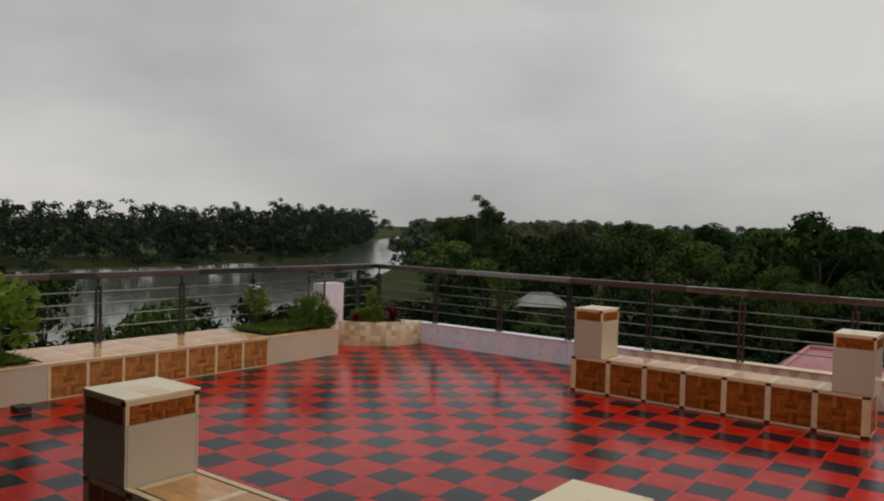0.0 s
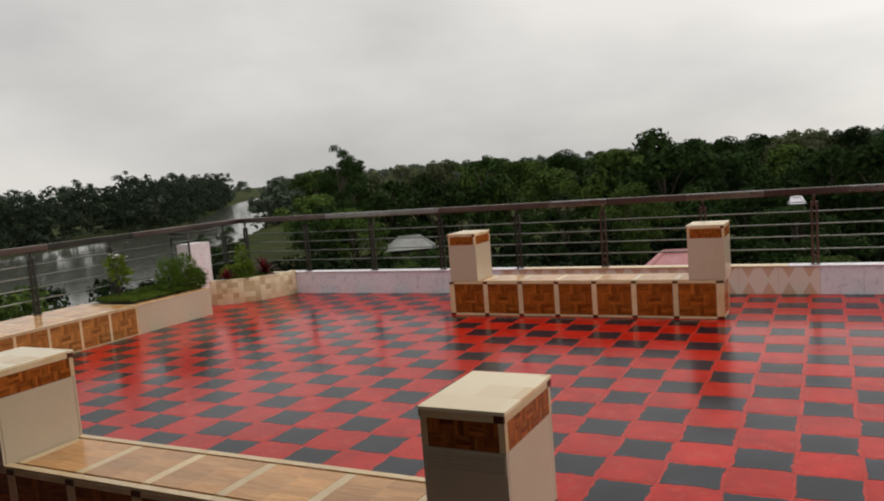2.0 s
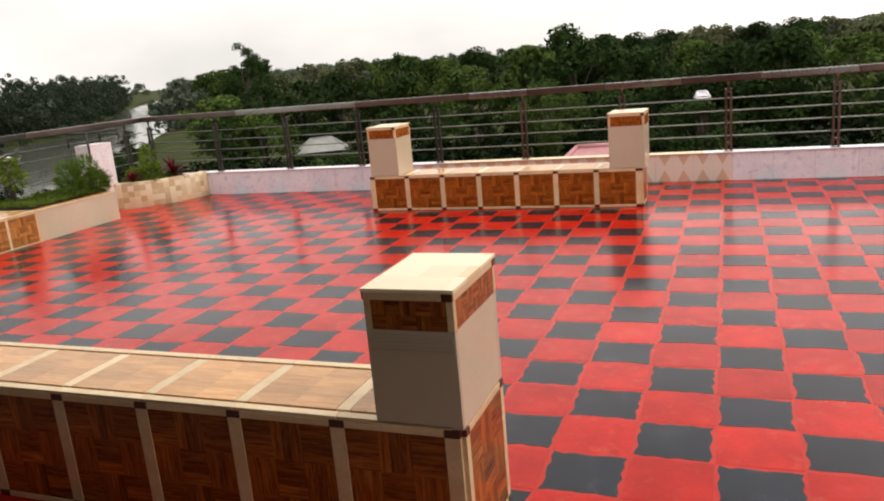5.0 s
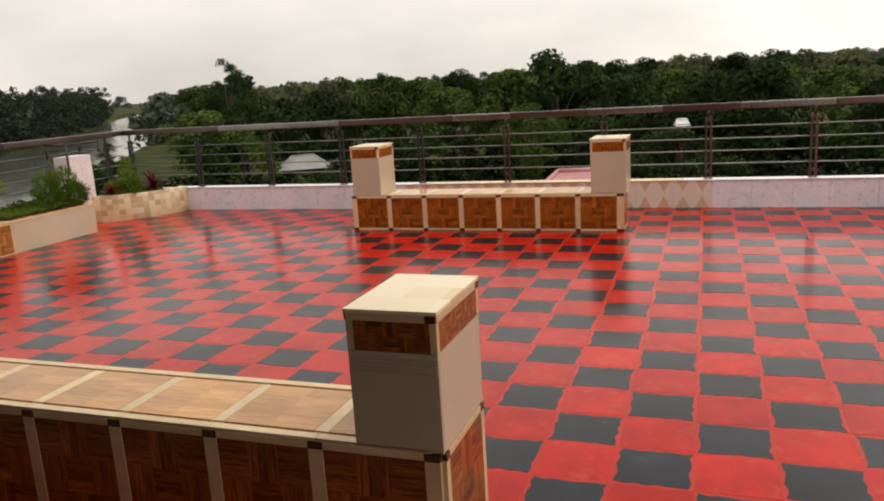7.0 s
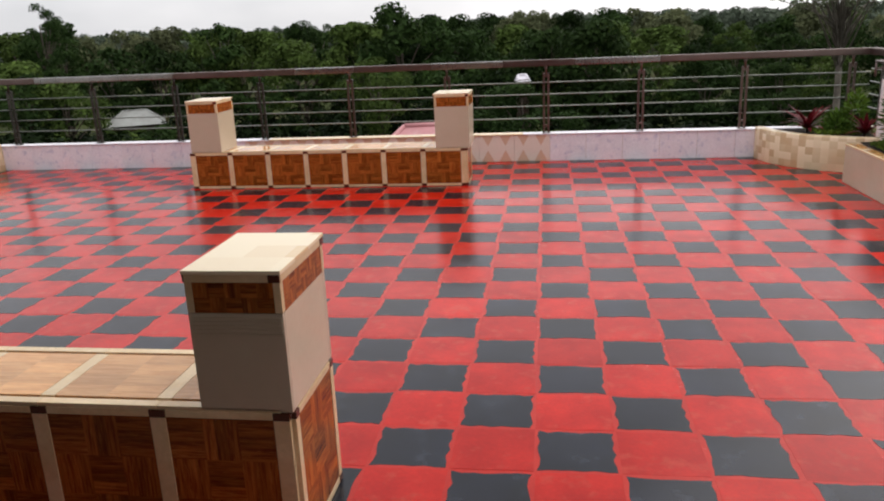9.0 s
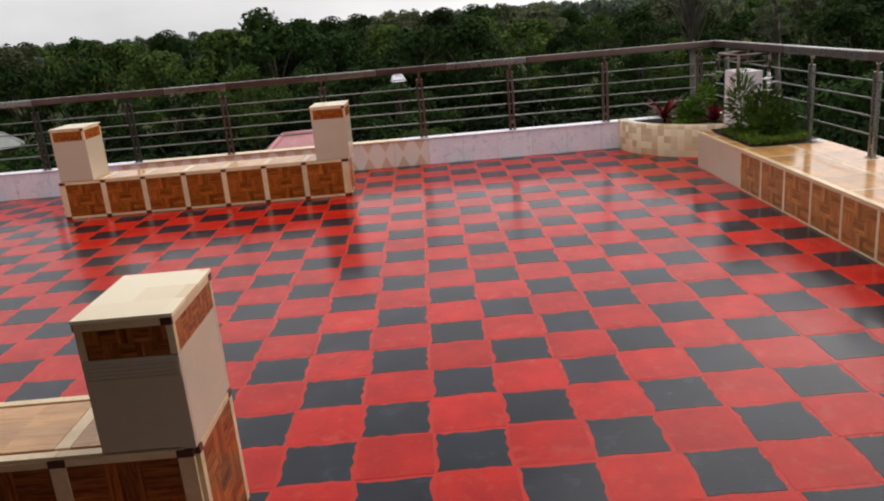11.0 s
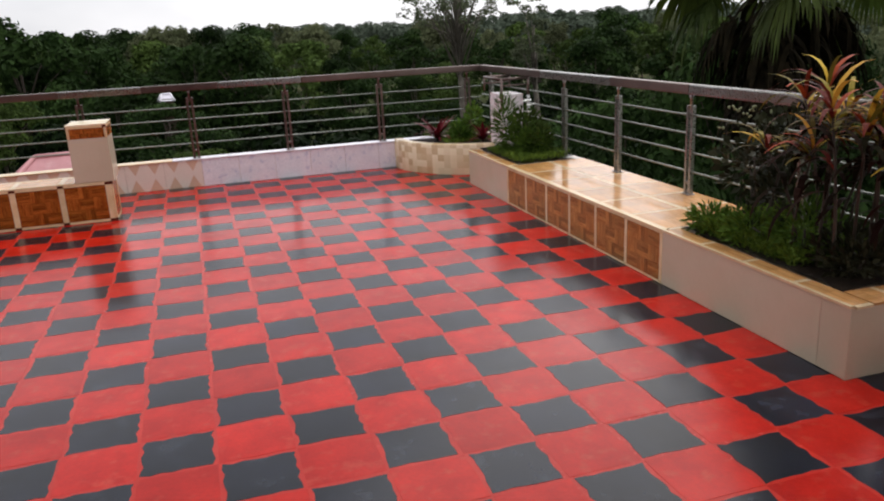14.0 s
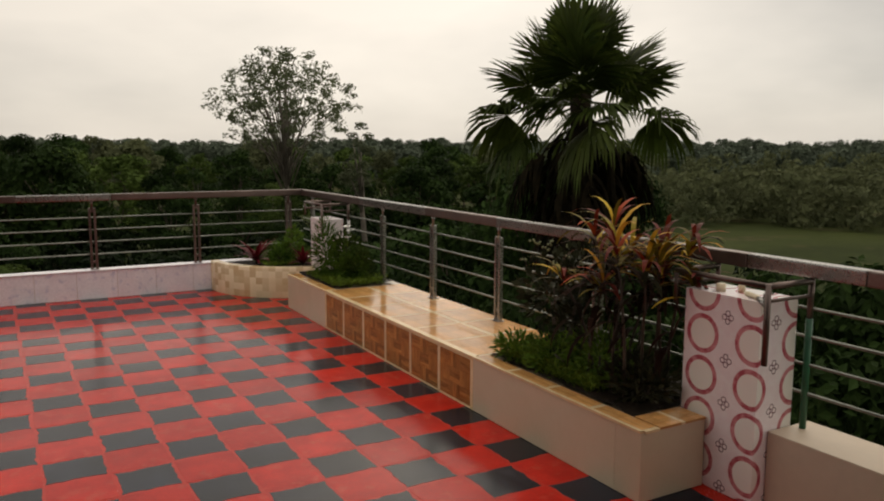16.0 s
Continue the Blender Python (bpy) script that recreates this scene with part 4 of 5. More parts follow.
# river side planters
bush("fern_bush", "dense feathery green shrub in the planter above the river", [((0, 0, 0.20), (0.14, 0.15, 0.22)), ((0.05, 0.22, 0.22), (0.14, 0.14, 0.22)), ((0.0, 0.4, 0.12), (0.12, 0.12, 0.12))], FERN, (0.08, 0.010), 1100, (LEFT - 0.28, -0.62, SEAT), seed=15)
cover("low green cover in the planter above the river", LEFT_RAIL + 0.05, LEFT - 0.12, -1.33, -0.26, SEAT, 2600, 16, 0.08)
bush("white_flower_plant", "slender green plant with a white flower by the railing", [((0.0, 0, 0.42), (0.10, 0.10, 0.10)), ((0.03, 0.03, 0.30), (0.09, 0.09, 0.08))], GRASSY, (0.09, 0.035), 90, (LEFT - 0.62, -1.12, SEAT), seed=17)
rosette((-6.30, 1.02, 0.335), 40, 0.27, RED_ROSETTE, "dark red strap-leaved plant in the river corner planter", 18)
bush("corner_shrub", "low mixed green plants in the river corner planter", [((0, 0.08, 0.2), (0.1, 0.1, 0.22)), ((0.12, 0.0, 0.1), (0.1, 0.1, 0.1)), ((-0.02, -0.14, 0.08), (0.12, 0.1, 0.08))], GRASSY, (0.07, 0.02), 320, (-6.62, 0.85, 0.33), seed=19)
rosette((-6.55, 0.52, 0.335), 26, 0.2, RED_ROSETTE, "small dark strap-leaved plant beside the column", 20)
cover("low green cover in the river corner planter", -6.85, -6.25, 0.6, 1.2, 0.31, 1200, 21, 0.06)
bush("broadleaf_shrub", "bright yellow-green broad-leaved shrub in the sheltered planter", [((0, 0.1, 0.60), (0.34, 0.34, 0.18)), ((0.0, 0.15, 0.35), (0.28, 0.3, 0.22)), ((0, -0.3, 0.45), (0.3, 0.3, 0.3))], BRIGHT, (0.12, 0.085), 170, (LEFT - 0.40, -4.42, SEAT), seed=22)
cover("low green cover in the sheltered planter", LEFT_RAIL + 0.05, LEFT - 0.12, -5.5, -4.1, SEAT, 2400, 23, 0.08)


def flowers(base, spots, name="flower"):
    """White five-petalled flowers with yellow eyes."""
    for x, y, z in spots:
        t = thing(name, (base[0] + x, base[1] + y, base[2] + z), "open white flower with five petals", "flower", "white flowers")
        rnd = random.Random(int(1000 * (x + y + z)))
        blades = [((0, 0, 0), i * 1.2566, 0.55) for i in range(5)]
        v, f, u = straps(rnd, blades, 0.055, 0.04, 0.6, 3)
        part("petals", quads("petals", v, f, FLOWER, u), None, t)
        part("stalk", tube([(0, 0, -0.09), (0, 0, 0.002)], 0.003, 5), GRASSY, t)


flowers((LEFT - 0.62, -1.12, SEAT), [(0.03, 0.02, 0.53), (0.07, -0.04, 0.51), (0.0, -0.06, 0.55), (0.08, 0.06, 0.50)])
flowers((RIGHT + 0.42, -0.62, SEAT), [(0.0, 0.0, 0.50), (-0.06, -0.18, 0.42), (0.08, 0.1, 0.45)])


# ---- trees ----
def leaf_cloud(seed, lumps, per, size):
    """Leaf sprays over lumps [(centre, radius)], most of them near the lumps' skins and facing outwards."""
    g = np.random.default_rng(seed)
    vs, count = [], 0
    for c, r in lumps:
        n = max(8, int(per * r * r))
        d = g.normal(size=(n, 3))
        d /= np.linalg.norm(d, axis=1)[:, None]
        d[:, 2] = np.where(d[:, 2] < -0.5, -d[:, 2], d[:, 2])
        f = g.random(n) ** 0.3
        p = np.array(c) + d * (r * f)[:, None] * np.array((1, 1, 0.8))
        nrm = d + g.normal(size=(n, 3)) * 0.32
        nrm /= np.linalg.norm(nrm, axis=1)[:, None]
        a = np.cross(nrm, g.normal(size=(n, 3)))
        a /= np.linalg.norm(a, axis=1)[:, None]
        b = np.cross(nrm, a)
        s = (size * g.uniform(0.6, 1.4, n))[:, None]
        quad = np.stack([p - a * s * 0.5, p + b * s * 0.28, p + a * s * 0.6 - nrm * s * 0.15, p - b * s * 0.28], 1)
        vs.append(quad.reshape(-1, 3))
        count += n
    v = np.concatenate(vs)
    return v, [tuple(range(4 * i, 4 * i + 4)) for i in range(count)]


def crown_lumps(rnd, height, width, base, n, open_form=0.0):
    lumps = []
    for _ in range(n):
        f = rnd.random()
        z = base + (height - base) * (0.1 + 0.8 * f)
        span = width / 2 * math.sin(math.pi * (0.22 + 0.66 * f)) * rnd.uniform(0.35, 0.95)
        a = rnd.uniform(0, 6.28)
        r = width * rnd.uniform(0.13, 0.22) * (1 - 0.35 * open_form)
        lumps.append(((span * math.cos(a), span * math.sin(a), z), r))
    lumps.append(((0, 0, height - width * 0.16), width * 0.15))
    return lumps


def make_tree(name, label, height, width, base, n, per, size, material, seed, bark=None, open_form=0.0, category="tree", trunk_r=None, group=""):
    """A tree that stands at its foot: tapered trunk, limbs to the lumps, and a crown of leaf sprays."""
    rnd = random.Random(seed)
    t = thing(name, (0, 0, 0), label, category, group)
    lumps = crown_lumps(rnd, height, width, base, n, open_form)
    b = bmesh.new()
    tr = trunk_r or height * 0.017
    tube([(0, 0, -0.4), (0.02 * height, 0, base * 0.5), (0, 0.01 * height, base), (0, 0, height * 0.82)], [tr * 1.3, tr, tr * 0.8, tr * 0.2], 8, b)
    for c, r in lumps[: max(6, n // 2)]:
        z = base * rnd.uniform(0.6, 1.0) + (c[2] - base) * 0.35
        tube([(0, 0, z), (c[0] * 0.5, c[1] * 0.5, z + (c[2] - z) * 0.6), c], [tr * 0.5, tr * 0.32, tr * 0.1], 6, b)
    part("trunk", b, bark or BARK, t)
    v, f = leaf_cloud(seed, lumps, per, size)
    part("crown", quads("crown", v.tolist(), f, material), None, t)
    return t


def from_camera(azimuth, distance):
    a = radians(azimuth)
    return 0.95 + distance * math.sin(a), -7.55 + distance * math.cos(a)


WOODS = "woodland trees"
def kinds(per, size):
    """Seven woodland trees, with this many leaf sprays to a square metre of lump and this spray size."""
    return [
        make_tree("tree", "dark green broad-crowned tree in wet woodland", 10.5, 8.5, 2.6, 26, per, size, LEAF, 31, group=WOODS),
        make_tree("tree", "dense dark green tree with a lumpy crown", 9.5, 7.5, 2.0, 22, per, size, LEAF, 32, group=WOODS),
        make_tree("tree", "tall dark green tree with an uneven crown", 12.0, 6.5, 3.0, 24, per, size, LEAF, 33, group=WOODS),
        make_tree("tree", "lighter green tree with a loose crown", 9.0, 6.5, 2.0, 20, per, size, LEAF_LIGHT, 34, group=WOODS),
        make_tree("tree", "lighter green spreading tree", 10.0, 7.5, 2.4, 24, per, size, LEAF_LIGHT, 35, group=WOODS),
        make_tree("tree", "tree past the field, leaf colour paled for haze", 9.5, 7.0, 2.0, 22, per, size, LEAF_PALE, 37, group=WOODS),
        make_tree("tree", "spreading tree past the field, leaf colour paled for haze", 8.5, 8.0, 1.8, 22, per, size, LEAF_PALE, 38, group=WOODS),
    ]


NEAR_KINDS = kinds(190, 0.27)
FAR_KINDS = kinds(62, 0.48)
TALL = [10.5, 9.5, 12.0, 9.0, 10.0, 9.5, 8.5]
wispy = make_tree("tree", "tall thin tree with a wispy top above the woods", 13.5, 5.2, 4.0, 34, 230, 0.24, LEAF, 36, open_form=0.35, group=WOODS)
round_a, round_b, tall_a, light_a, light_b, pale_a, pale_b = range(7)
KINDS = [0, 0, 1, 1, 2, 3, 4]


def woods():
    rnd = random.Random(77)

    def put(kind, az, dist, top, broad=0.0):
        """A tree whose top reaches the level top."""
        if -32.5 < az < -27 and dist < 60 and top > -3.2:
            return
        x, y = from_camera(az, dist)
        if river(x, y) > 0.2:
            return
        tall = 13.5 if kind == wispy else TALL[kind]
        s = (top - EARTH) / tall
        if kind != wispy:
            kind = (NEAR_KINDS if dist < 50 else FAR_KINDS)[kind]
        wide = max(0.55, min(1.5, s)) * rnd.uniform(0.9, 1.15)
        wide = broad or wide
        m = pose(x, y, ground_height(x, y), 0, 0, rnd.uniform(0, 360)) @ Matrix.Diagonal((wide, wide, s, 1))
        copy_thing(kind, m)

    # tree line: azimuth, distance, level of the top
    az = -36.5
    while az < 40:
        put(rnd.choice(KINDS), az + rnd.uniform(-0.8, 0.8), rnd.uniform(66, 82), rnd.uniform(0.3, 2.2) if az < 8 else rnd.uniform(-0.8, 1.0))
        az += rnd.uniform(2.0, 3.2)
    az = -36.0
    while az < 30:
        put(rnd.choice(KINDS), az + rnd.uniform(-0.8, 0.8), rnd.uniform(46, 60), rnd.uniform(-1.8, 0.2))
        az += rnd.uniform(2.6, 4.0)
    az = -33.0
    while az < 40:
        put(rnd.choice(KINDS), az + rnd.uniform(-1, 1), rnd.uniform(27, 40), rnd.uniform(-3.8, -2.2))
        az += rnd.uniform(3.6, 5.5)
    az = -36.0
    while az < 40:
        put(rnd.choice((round_a, light_a, light_b, pale_a, pale_b)), az, rnd.uniform(96, 130), rnd.uniform(2.0, 4.0) if az < 10 else rnd.uniform(0.8, 2.6))
        az += rnd.uniform(1.6, 2.6)
    # marked single trees
    put(wispy, -34.6, 80, 5.4)
    put(wispy, -33.6, 84, 4.3)
    put(round_a, -11.0, 62, 3.0)
    put(round_b, -8.3, 66, 2.6)
    put(light_b, -14.0, 70, 2.4)
    put(tall_a, -23.6, 72, 3.0)
    put(round_a, 2.8, 52, 1.2, 0.8)
    put(round_b, -0.4, 55, 1.2, 0.8)
    put(round_b, -2.5, 42.7, -1.36, 0.75)
    put(tall_a, -44.5, 62, -1.6)
    put(wispy, -42.6, 66, -1.3)
    put(light_a, -31.2, 50, -3.5, 0.5)
    put(round_b, -28.4, 52, -3.6, 0.5)
    put(light_b, -29.8, 47, -3.75, 0.5)
    for az, d, top, w in ((-31.5, 56, -3.9, 0.4), (-30.4, 55, -3.95, 0.4), (-29.3, 56, -3.95, 0.4), (-28.2, 55, -3.8, 0.4), (60, 9.5, -0.05, 0.5), (66, 10, 0.0, 0.5), (55.5, 11, -0.4, 0.5), (36, 11.5, -0.3, 0.4), (29.5, 13, -0.7, 0.42), (49, 13, -0.9, 0.5), (72, 12, 0.1, 0.5)):
        put(rnd.choice((round_a, round_b)) if d < 20 and az > 0 else rnd.choice((light_a, round_b)), az, d, top, w)
    put(round_b, 37.6, 20, 0.9, 0.62)
    put(round_a, 42.4, 21, 0.5, 0.55)
    # beside the river and close under the terrace
    put(round_b, -64.5, 25, 0.5, 0.8)
    put(round_a, -69.0, 24, 0.4, 0.6)
    put(light_a, -55.8, 21, 0.05, 0.6)
    put(round_b, -54.8, 26, -2.6)
    put(light_a, -38.5, 34, -3.6)
    put(round_b, 30.0, 21, -0.4)
    put(round_a, 36.0, 24, 0.2)
    put(light_a, 42.0, 23, -0.6)
    put(round_b, 47.0, 20, -1.2)
    put(round_b, 24.0, 25, -1.4)
    put(light_b, 18.0, 28, -1.8)
    for pattern in (*NEAR_KINDS, *FAR_KINDS, wispy):
        for ob in (*pattern.children_recursive, pattern):
            bpy.data.objects.remove(ob)


woods()


def far_woods(label, spots, seed, size, material, per):
    """Distant woods as one mass of crowns: spots are (x, y, top, width)."""
    rnd = random.Random(seed)
    lumps = []
    for x, y, top, width in spots:
        g = ground_height(x, y)
        h = top - g
        for _ in range(9):
            f = rnd.random()
            lumps.append(((x + rnd.uniform(-0.4, 0.4) * width * (1.1 - f), y + rnd.uniform(-0.4, 0.4) * width, g + h * (0.06 + 0.8 * f)), width * rnd.uniform(0.15, 0.25)))
    v, f = leaf_cloud(seed, lumps, per, size)
    tagged(part("far_woods", quads("far_woods", v.tolist(), f, material), None), label, "woods", kind="stuff")


def far_bank_spots():
    rnd = random.Random(5)
    spots = []
    for y in np.arange(-40, 330, 2.6):
        for row in range(3):
            x = bank(FAR_BANK, y) + 1 - row * 9 - rnd.uniform(0, 6)
            d = math.hypot(x, y + 7.5)
            rise = rnd.uniform(0.4, 1.7) + (rnd.uniform(0.4, 1.1) if rnd.random() < 0.16 else 0.0)
            top = 1.7 + d * math.tan(radians(rise)) * (0.9 + 0.45 * noise.noise((y * 0.03, 3.0, 0)))
            spots.append((x, y, min(top, 11.5), rnd.uniform(5, 9)))
    return spots


def horizon_spots():
    rnd = random.Random(6)
    spots = []
    for az in np.arange(-48, 75, 0.55):
        for d in (190, 260, 560):
            x, y = from_camera(az + rnd.uniform(-0.3, 0.3), d + rnd.uniform(-25, 25))
            if river(x, y) < 0.2:
                spots.append((x, y, rnd.uniform(0.8, 3.6) + (d - 190) * 0.012, rnd.uniform(9, 13) * (1.7 if d > 400 else 1.0)))
    return spots


def thicket_spots():
    rnd = random.Random(8)
    spots = []
    for az in np.arange(40, 76, 0.8):
        for d, low, high in ((96, -3.2, -0.6), (112, -1.4, 0.6), (140, 0.2, 2.0)):
            x, y = from_camera(az + rnd.uniform(-0.4, 0.4), d + rnd.uniform(-6, 6))
            spots.append((x, y, rnd.uniform(low, high) + 0.9 * noise.noise((az * 0.25, d * 0.1, 0)), rnd.uniform(5, 8)))
    return spots


# distance haze sits in the leaf colours of these three masses
far_woods("woods along the far river bank, leaf colour greyed for haze", far_bank_spots(), 41, 0.75, LEAF_BANK, 17.0)
far_woods("olive thicket past the field, leaf colour paled for haze", thicket_spots(), 43, 0.7, LEAF_PALE, 15.0)
far_woods("woods at the horizon, leaf colour greyed and lightened for haze", horizon_spots(), 42, 1.25, LEAF_FAR, 9.0)


def undergrowth():
    """Dense bushes between the trees, as one mass."""
    rnd = random.Random(91)
    lumps = []
    while len(lumps) < 680:
        az, d = rnd.uniform(-60, 76), rnd.uniform(13, 64)
        x, y = from_camera(az, d)
        if river(x, y) > 0.1 or (y < 3.5 and x < 6.0):
            continue
        if az > 42 and d > 40:
            continue
        if -15.5 < az < -6.5 and d < 25 or -33 < az < -27 and 57 < d:
            continue
        r = rnd.uniform(1.0, 2.2)
        lumps.append(((x, y, ground_height(x, y) + r * rnd.uniform(0.3, 1.3)), r))
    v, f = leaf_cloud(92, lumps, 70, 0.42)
    tagged(part("undergrowth", quads("undergrowth", v.tolist(), f, LEAF_DARK), None), "dense wet undergrowth below the terrace, leaf colour darkened for deep shade", "undergrowth", kind="stuff")


undergrowth()


def open_tree():
    """The tall open-crowned tree behind the wooded corner: forked pale limbs and separate leaf sprays."""
    rnd = random.Random(52)
    x, y = from_camera(18.2, 38)
    g = ground_height(x, y)
    t = thing("open_crowned_tree", (x, y, g), "tall open-crowned tree with pale forked limbs and sparse leaves", "tree")
    b = bmesh.new()
    lumps = []
    fork, mid = 7.0, 3.75 - g
    tube([(0, 0, -0.4), (0.1, 0, fork * 0.5), (0, 0, fork), (0.1, 0.1, mid + 1.6)], [0.2, 0.15, 0.11, 0.025], 10, b)
    while len(lumps) < 430:
        u = Vector((rnd.uniform(-1, 1), rnd.uniform(-1, 1), rnd.uniform(-1, 1)))
        if not 0.15 < u.length < 1.0 or rnd.random() < 0.25 + 0.3 * noise.noise(u * 2.3):
            continue
        taper = 1.0 - 0.35 * max(0.0, u.z)
        lumps.append(((u.x * 3.7 * taper, u.y * 3.7 * taper, mid + u.z * 2.6), rnd.uniform(0.2, 0.42)))
    for k, (c, r) in enumerate(lumps):
        if k % 7:
            continue
        z = fork + rnd.uniform(-1.2, 1.0)
        way = Vector(c)
        knee = Vector((way.x * 0.4, way.y * 0.4, z + (way.z - z) * 0.62))
        tube([(0, 0, z), tuple(knee), tuple(way)], [0.042, 0.028, 0.01], 6, b)
    part("trunk", b, PALE_BARK, t)
    v, f = leaf_cloud(53, lumps, 230, 0.14)
    part("crown", quads("crown", v.tolist(), f, LEAF_GREY), None, t)
    x, y = from_camera(23.6, 44)
    t2 = make_tree("slim_tree", "slim sparse tree beside the open-crowned tree", 10.0, 2.8, 5.6, 14, 420, 0.18, LEAF_GREY, 55, PALE_BARK, 0.3)
    t2.location = (x, y, ground_height(x, y))


open_tree()


def fan_palm():
    """A fan palm: ringed trunk, old hanging leaves and a head of stiff fans."""
    rnd = random.Random(61)
    x, y = from_camera(39.6, 16)
    g = ground_height(x, y)
    t = thing("fan_palm", (x, y, g), "tall fan palm with stiff dark fans and hanging dead leaves", "palm tree")
    # near-black brown puts the shade under the crown into skirt, trunk and low fans
    dead = surface("shade_dark_palm_leaf", [(0.022, 0.017, 0.009), (0.008, 0.007, 0.004)], 0.85, scale=3, island=0.6, spec=0.05)
    hub = 2.7 - g
    pts = [(0, 0, -0.4)] + [(0.05 * math.sin(i), 0.04 * math.cos(i * 1.3), hub * i / 14) for i in range(1, 15)]
    part("trunk", tube(pts, [0.24] + [0.2 + 0.02 * (i % 2) for i in range(14)], 12), dead, t)
    crown = [(i * 2.39996 + 0.4, 86 - 62 * (i / 14) ** 0.9, rnd.uniform(0.85, 1.2)) for i in range(15)]
    # lower fans on long stalks, spread wide and hanging at their tips
    crown += [(radians(h), e, ln) for h, e, ln in ((-40, -6, 1.5), (-40, 24, 1.1), (-56, 42, 1.1), (-130, 22, 0.9), (-112, 4, 1.0), (-15, 30, 1.1), (142, -2, 1.45), (120, -20, 1.4), (-120, -12, 1.3), (60, -10, 1.4), (20, -25, 1.5), (90, 15, 1.3), (-150, 12, 1.3), (-30, -48, 1.3), (150, -45, 1.3))]
    for i, (head, rise, stalk) in enumerate(crown):
        rise = radians(rise)
        low = max(0.0, min(1.0, (0.45 - rise) / 0.9))
        out = Vector((math.cos(head) * math.cos(rise), math.sin(head) * math.cos(rise), math.sin(rise)))
        base = Vector((0, 0, hub - 0.3 * i / len(crown)))
        end = base + out * stalk + Vector((0, 0, -0.15 * math.cos(rise)))
        fan = part("fan", tube([tuple(base), tuple(base + out * stalk * 0.6), tuple(end)], [0.03, 0.022, 0.015], 5), PALM, t)
        side = out.cross(Vector((0, 0, 1)))
        side = side.normalized() if side.length > 0.05 else Vector((1, 0, 0))
        tilt = rnd.uniform(-0.8, 0.8)
        flat = side.cross(out).normalized()
        side, up = (side * math.cos(tilt) + flat * math.sin(tilt)).normalized(), (flat * math.cos(tilt) - side * math.sin(tilt)).normalized()
        verts, faces, uvs = [], [], []
        n = 46
        for k in range(n):
            a = radians(-125 + 250 * k / (n - 1))
            d = (out * math.cos(a) + side * math.sin(a)).normalized()
            ln = (1.02 + 0.18 * rnd.random()) * (0.76 + 0.24 * math.cos(a * 0.6)) * (1.0 - 0.16 * low)
            w = side * math.cos(a) - out * math.sin(a)
            fold = up * (0.03 if k % 2 else -0.03)
            droop = Vector((0, 0, -ln * rnd.uniform(0.05 + 0.6 * low, 0.2 + 1.1 * low)))
            q = len(verts)
            m = end + d * ln * 0.56 + fold + droop * 0.22
            m2 = end + d * ln * 0.8 + fold * 0.5 + droop * 0.6
            verts.extend([tuple(end), tuple(m + w * 0.045), tuple(m2 + w * 0.029), tuple(end + d * ln * (1 - 0.18 * low) + droop), tuple(m2 - w * 0.029), tuple(m - w * 0.045)])
            faces.append((q, q + 1, q + 5))
            faces.append((q + 1, q + 2, q + 4, q + 5))
            faces.append((q + 2, q + 3, q + 4))
            uvs.extend([(0, 0.5), (0.5, 1), (0.5, 0), (0.5, 1), (0.8, 0.8), (0.8, 0.2), (0.5, 0), (0.8, 0.8), (1, 0.5), (0.8, 0.2)])
        # the lowest fans are not dead: near-black here stands for crown shade
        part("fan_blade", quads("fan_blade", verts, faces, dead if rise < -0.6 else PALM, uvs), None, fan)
    for i in range(44):
        head = i * 2.4 + 0.3
        reach = rnd.uniform(0.2, 0.8)
        p = Vector((math.cos(head) * reach, math.sin(head) * reach, hub - 0.7 - 0.05 * i))
        blades = [(p + Vector((0, 0, -0.08 * k)), head + rnd.uniform(-1.2, 1.2), rnd.uniform(-0.9, -0.4)) for k in range(14)]
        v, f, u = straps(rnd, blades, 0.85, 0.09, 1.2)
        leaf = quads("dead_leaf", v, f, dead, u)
        part("dead_leaf", leaf, None, t, "hanging dead leaf, near-black for shade under the crown")
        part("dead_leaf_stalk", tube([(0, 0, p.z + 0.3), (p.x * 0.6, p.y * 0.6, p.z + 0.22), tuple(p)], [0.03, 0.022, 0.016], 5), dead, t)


fan_palm()


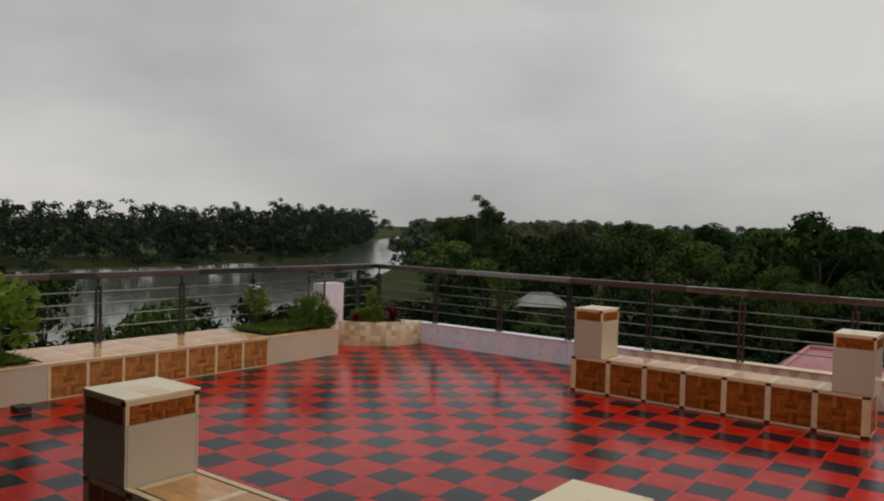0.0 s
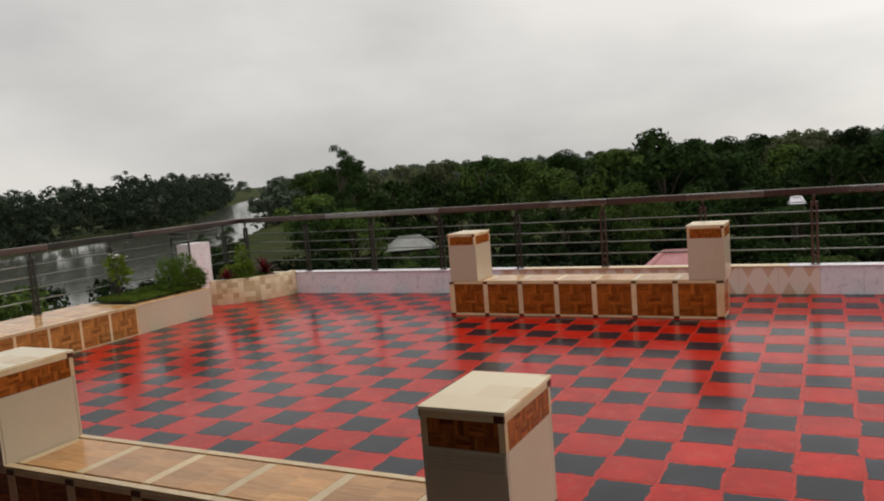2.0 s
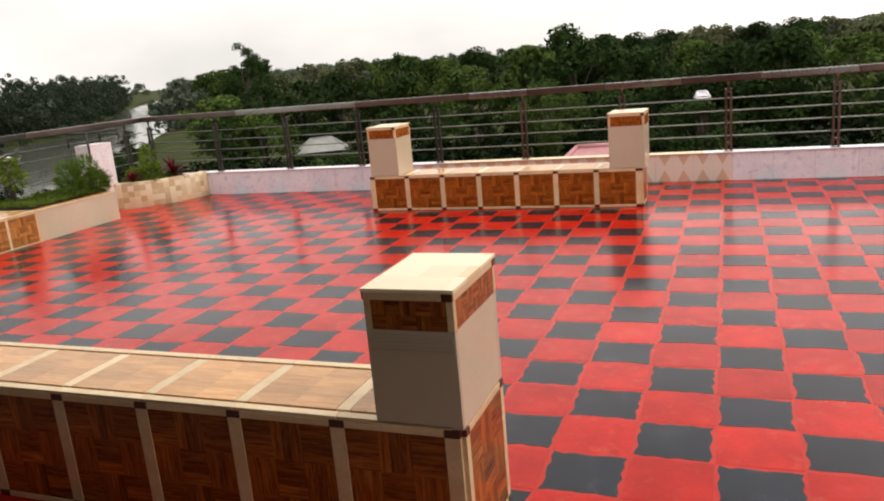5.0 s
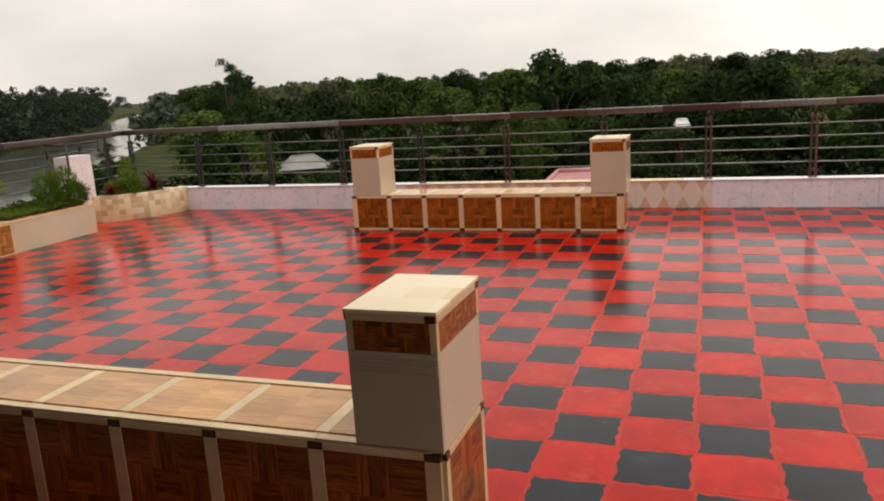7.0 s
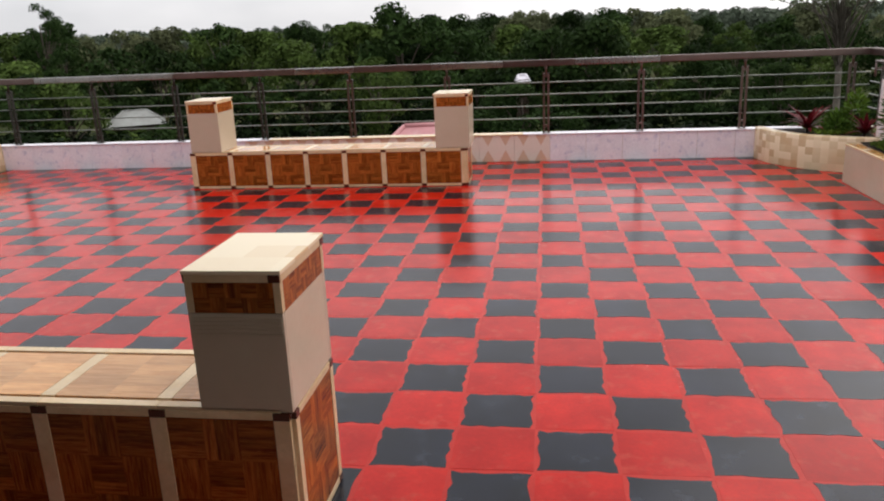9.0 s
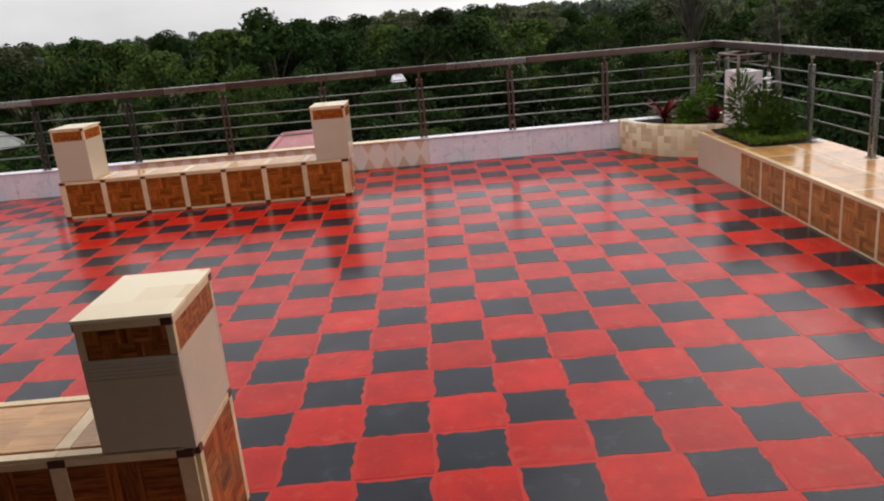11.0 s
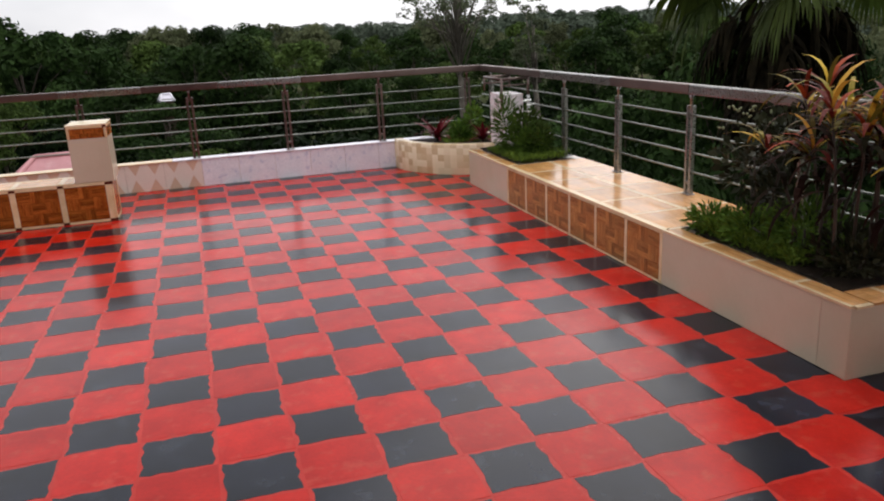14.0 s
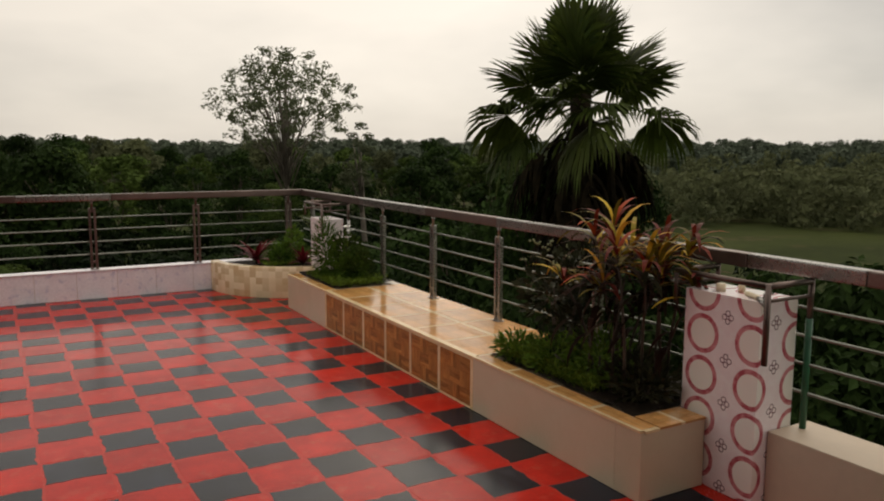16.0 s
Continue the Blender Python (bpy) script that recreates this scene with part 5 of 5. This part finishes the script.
# ---- houses beyond ----
def hip_house(name, label, x, y, w, d, wall_top, apex, turn, roof_mat, wall_mat, ridge=0.35, e=0.45):
    """A small house with a hipped sheet roof."""
    g = ground_height(x, y)
    h = thing(name, (x, y, g), label, "house")
    h.rotation_euler = (0, 0, radians(turn))
    top, peak = wall_top - g, apex - g
    part("wall", box(-w / 2, w / 2, -d / 2, d / 2, -0.3, top), wall_mat, h)
    b = bmesh.new()
    low = [b.verts.new(p) for p in ((-w / 2 - e, -d / 2 - e, top - 0.1), (w / 2 + e, -d / 2 - e, top - 0.1), (w / 2 + e, d / 2 + e, top - 0.1), (-w / 2 - e, d / 2 + e, top - 0.1))]
    r = [b.verts.new((-w / 2 * ridge, 0, peak)), b.verts.new((w / 2 * ridge, 0, peak))]
    for f in ((low[0], low[1], r[1], r[0]), (low[1], low[2], r[1]), (low[2], low[3], r[0], r[1]), (low[3], low[0], r[0])):
        b.faces.new(f)
    b.faces.new(low[::-1])
    roof = part("roof", b, roof_mat, h)
    corners = [Vector((sx * (w / 2 + e), sy * (d / 2 + e), top - 0.1)) for sx, sy in ((-1, -1), (1, -1), (1, 1), (-1, 1))]
    ends = [Vector((-w / 2 * ridge, 0, peak)), Vector((w / 2 * ridge, 0, peak))]
    for c, q in zip(corners, (ends[0], ends[1], ends[1], ends[0])):
        part("hip_cap", tube([c, q], 0.06, 6), roof_mat, roof)
    part("ridge_cap", tube([ends[0], ends[1]], 0.07, 6), roof_mat, roof)
    for sx in (-0.28, 0.28) if w > 2 else ():
        win = part("window", box(sx * w - 0.45, sx * w + 0.45, -d / 2 - 0.03, -d / 2 + 0.05, top - 1.9, top - 0.8), RUBBER, h)
        part("sill", box(sx * w - 0.52, sx * w + 0.52, -d / 2 - 0.09, -d / 2 - 0.031, top - 1.96, top - 1.9), wall_mat, win)
    return h


PINK_ROOF = surface("faded_pink_roof_sheet", [(0.55, 0.25, 0.26), (0.45, 0.18, 0.19), (0.62, 0.36, 0.36)], 0.45, scale=1.2, fine=15)
GREY_ROOF = surface("pale_zinc_roof_sheet", [(0.30, 0.31, 0.29), (0.20, 0.205, 0.19), (0.13, 0.12, 0.11)], 0.6, metal=0.0, scale=0.9, fine=10)
x, y = from_camera(-9.9, 21)
hip_house("pink_roofed_house", "house with a faded pink hipped roof below the terrace", x, y, 3.3, 3.6, -2.3, -0.98, 6, PINK_ROOF, WALLMAT, 0.3)
x, y = from_camera(-29.7, 62)
hip_house("zinc_roofed_house", "small house with a pale zinc roof among trees", x, y, 3.2, 2.8, -4.2, -3.35, 30, GREY_ROOF, DARK_OCHRE, 0.5)
x, y = from_camera(-2.5, 44)
hip_house("white_roofed_house", "small house with a white sheet roof glimpsed among trees", x, y, 0.62, 0.6, -1.40, -1.16, 10, WHITE, DARK_OCHRE, 0.7, 0.06)


# ---- floor tiles ----
def tile_meshes(material, seed, name, wobble, inset):
    """A few slightly uneven square tiles, 8 mm thick above their bed."""
    rnd = random.Random(seed)
    out = []
    for _ in range(10):
        pts = []
        hx, hy = PITCH_X / 2 - inset, PITCH_Y / 2 - inset
        for (ax, ay), (bx, by) in (((-hx, -hy), (hx, -hy)), ((hx, -hy), (hx, hy)), ((hx, hy), (-hx, hy)), ((-hx, hy), (-hx, -hy))):
            for k in range(7):
                f = k / 7
                ix, iy = (ay - by), (bx - ax)
                inn = rnd.uniform(0.0, wobble) if k else rnd.uniform(0, wobble)
                ln = math.hypot(ix, iy)
                pts.append((ax + (bx - ax) * f + ix / ln * inn, ay + (by - ay) * f + iy / ln * inn))
        n = len(pts)
        lip = [(px * 0.994, py * 0.994, 0.0) for px, py in pts]
        verts = lip + [(px, py, -0.0006) for px, py in pts] + [(px, py, -0.006) for px, py in pts]
        faces = [tuple(range(n))]
        for ring in range(2):
            for k in range(n):
                faces.append((ring * n + k, (ring + 1) * n + k, (ring + 1) * n + (k + 1) % n, ring * n + (k + 1) % n))
        out.append(quads(name, verts, faces, material))
    return out


def lay_floor():
    rnd = random.Random(9)
    reds, blacks = tile_meshes(RED, 1, "red_tile", 0.003, 0.001), tile_meshes(BLACK, 2, "black_tile", 0.015, 0.008)
    rest = {"red_tile": ([], []), "black_tile": ([], [])}
    cells = []
    for i in range(-25, 13):
        for j in range(-19, 21):
            x, y = TILE_X + i * PITCH_X - j * TILE_SKEW, TILE_Y + j * PITCH_Y + i * TILE_SKEW
            if LEFT - 0.2 < x < RIGHT + 0.45 and -5.95 < y < FAR + 0.1:
                cells.append((x, y, (i + j) % 2 == 0))
    # the tiles of the open stretch beside the near bench are pieces of their own
    near = {c for c in cells if 0.15 < c[0] < 3.6 and -5.6 < c[1] < -0.6}
    for c in cells:
        x, y, dark = c
        name = "black_tile" if dark else "red_tile"
        me = rnd.choice(blacks if dark else reds)
        half = rnd.choice((0, 180))
        q = half + math.degrees(TILE_SKEW / PITCH_X)
        if c in near:
            ob = part(name, me, None, floor)
            ob.matrix_local = pose(x, y, rnd.uniform(-0.0022, -0.0014), rnd.uniform(-0.1, 0.1), rnd.uniform(-0.1, 0.1), q)
        else:
            v, f = rest[name]
            k = len(v)
            s = -1 if half else 1
            k1 = s * TILE_SKEW / PITCH_X
            z = rnd.uniform(-0.0022, -0.0014)
            v.extend([(x + s * p.co.x - k1 * p.co.y, y + s * p.co.y + k1 * p.co.x, z + p.co.z) for p in me.vertices])
            f.extend([tuple(n + k for n in p.vertices) for p in me.polygons])
    for name, (v, f) in rest.items():
        ob = part("tile_field", quads("tile_field", v, f, RED if name == "red_tile" else BLACK), None, floor)
        tagged(ob, kind="stuff")


lay_floor()
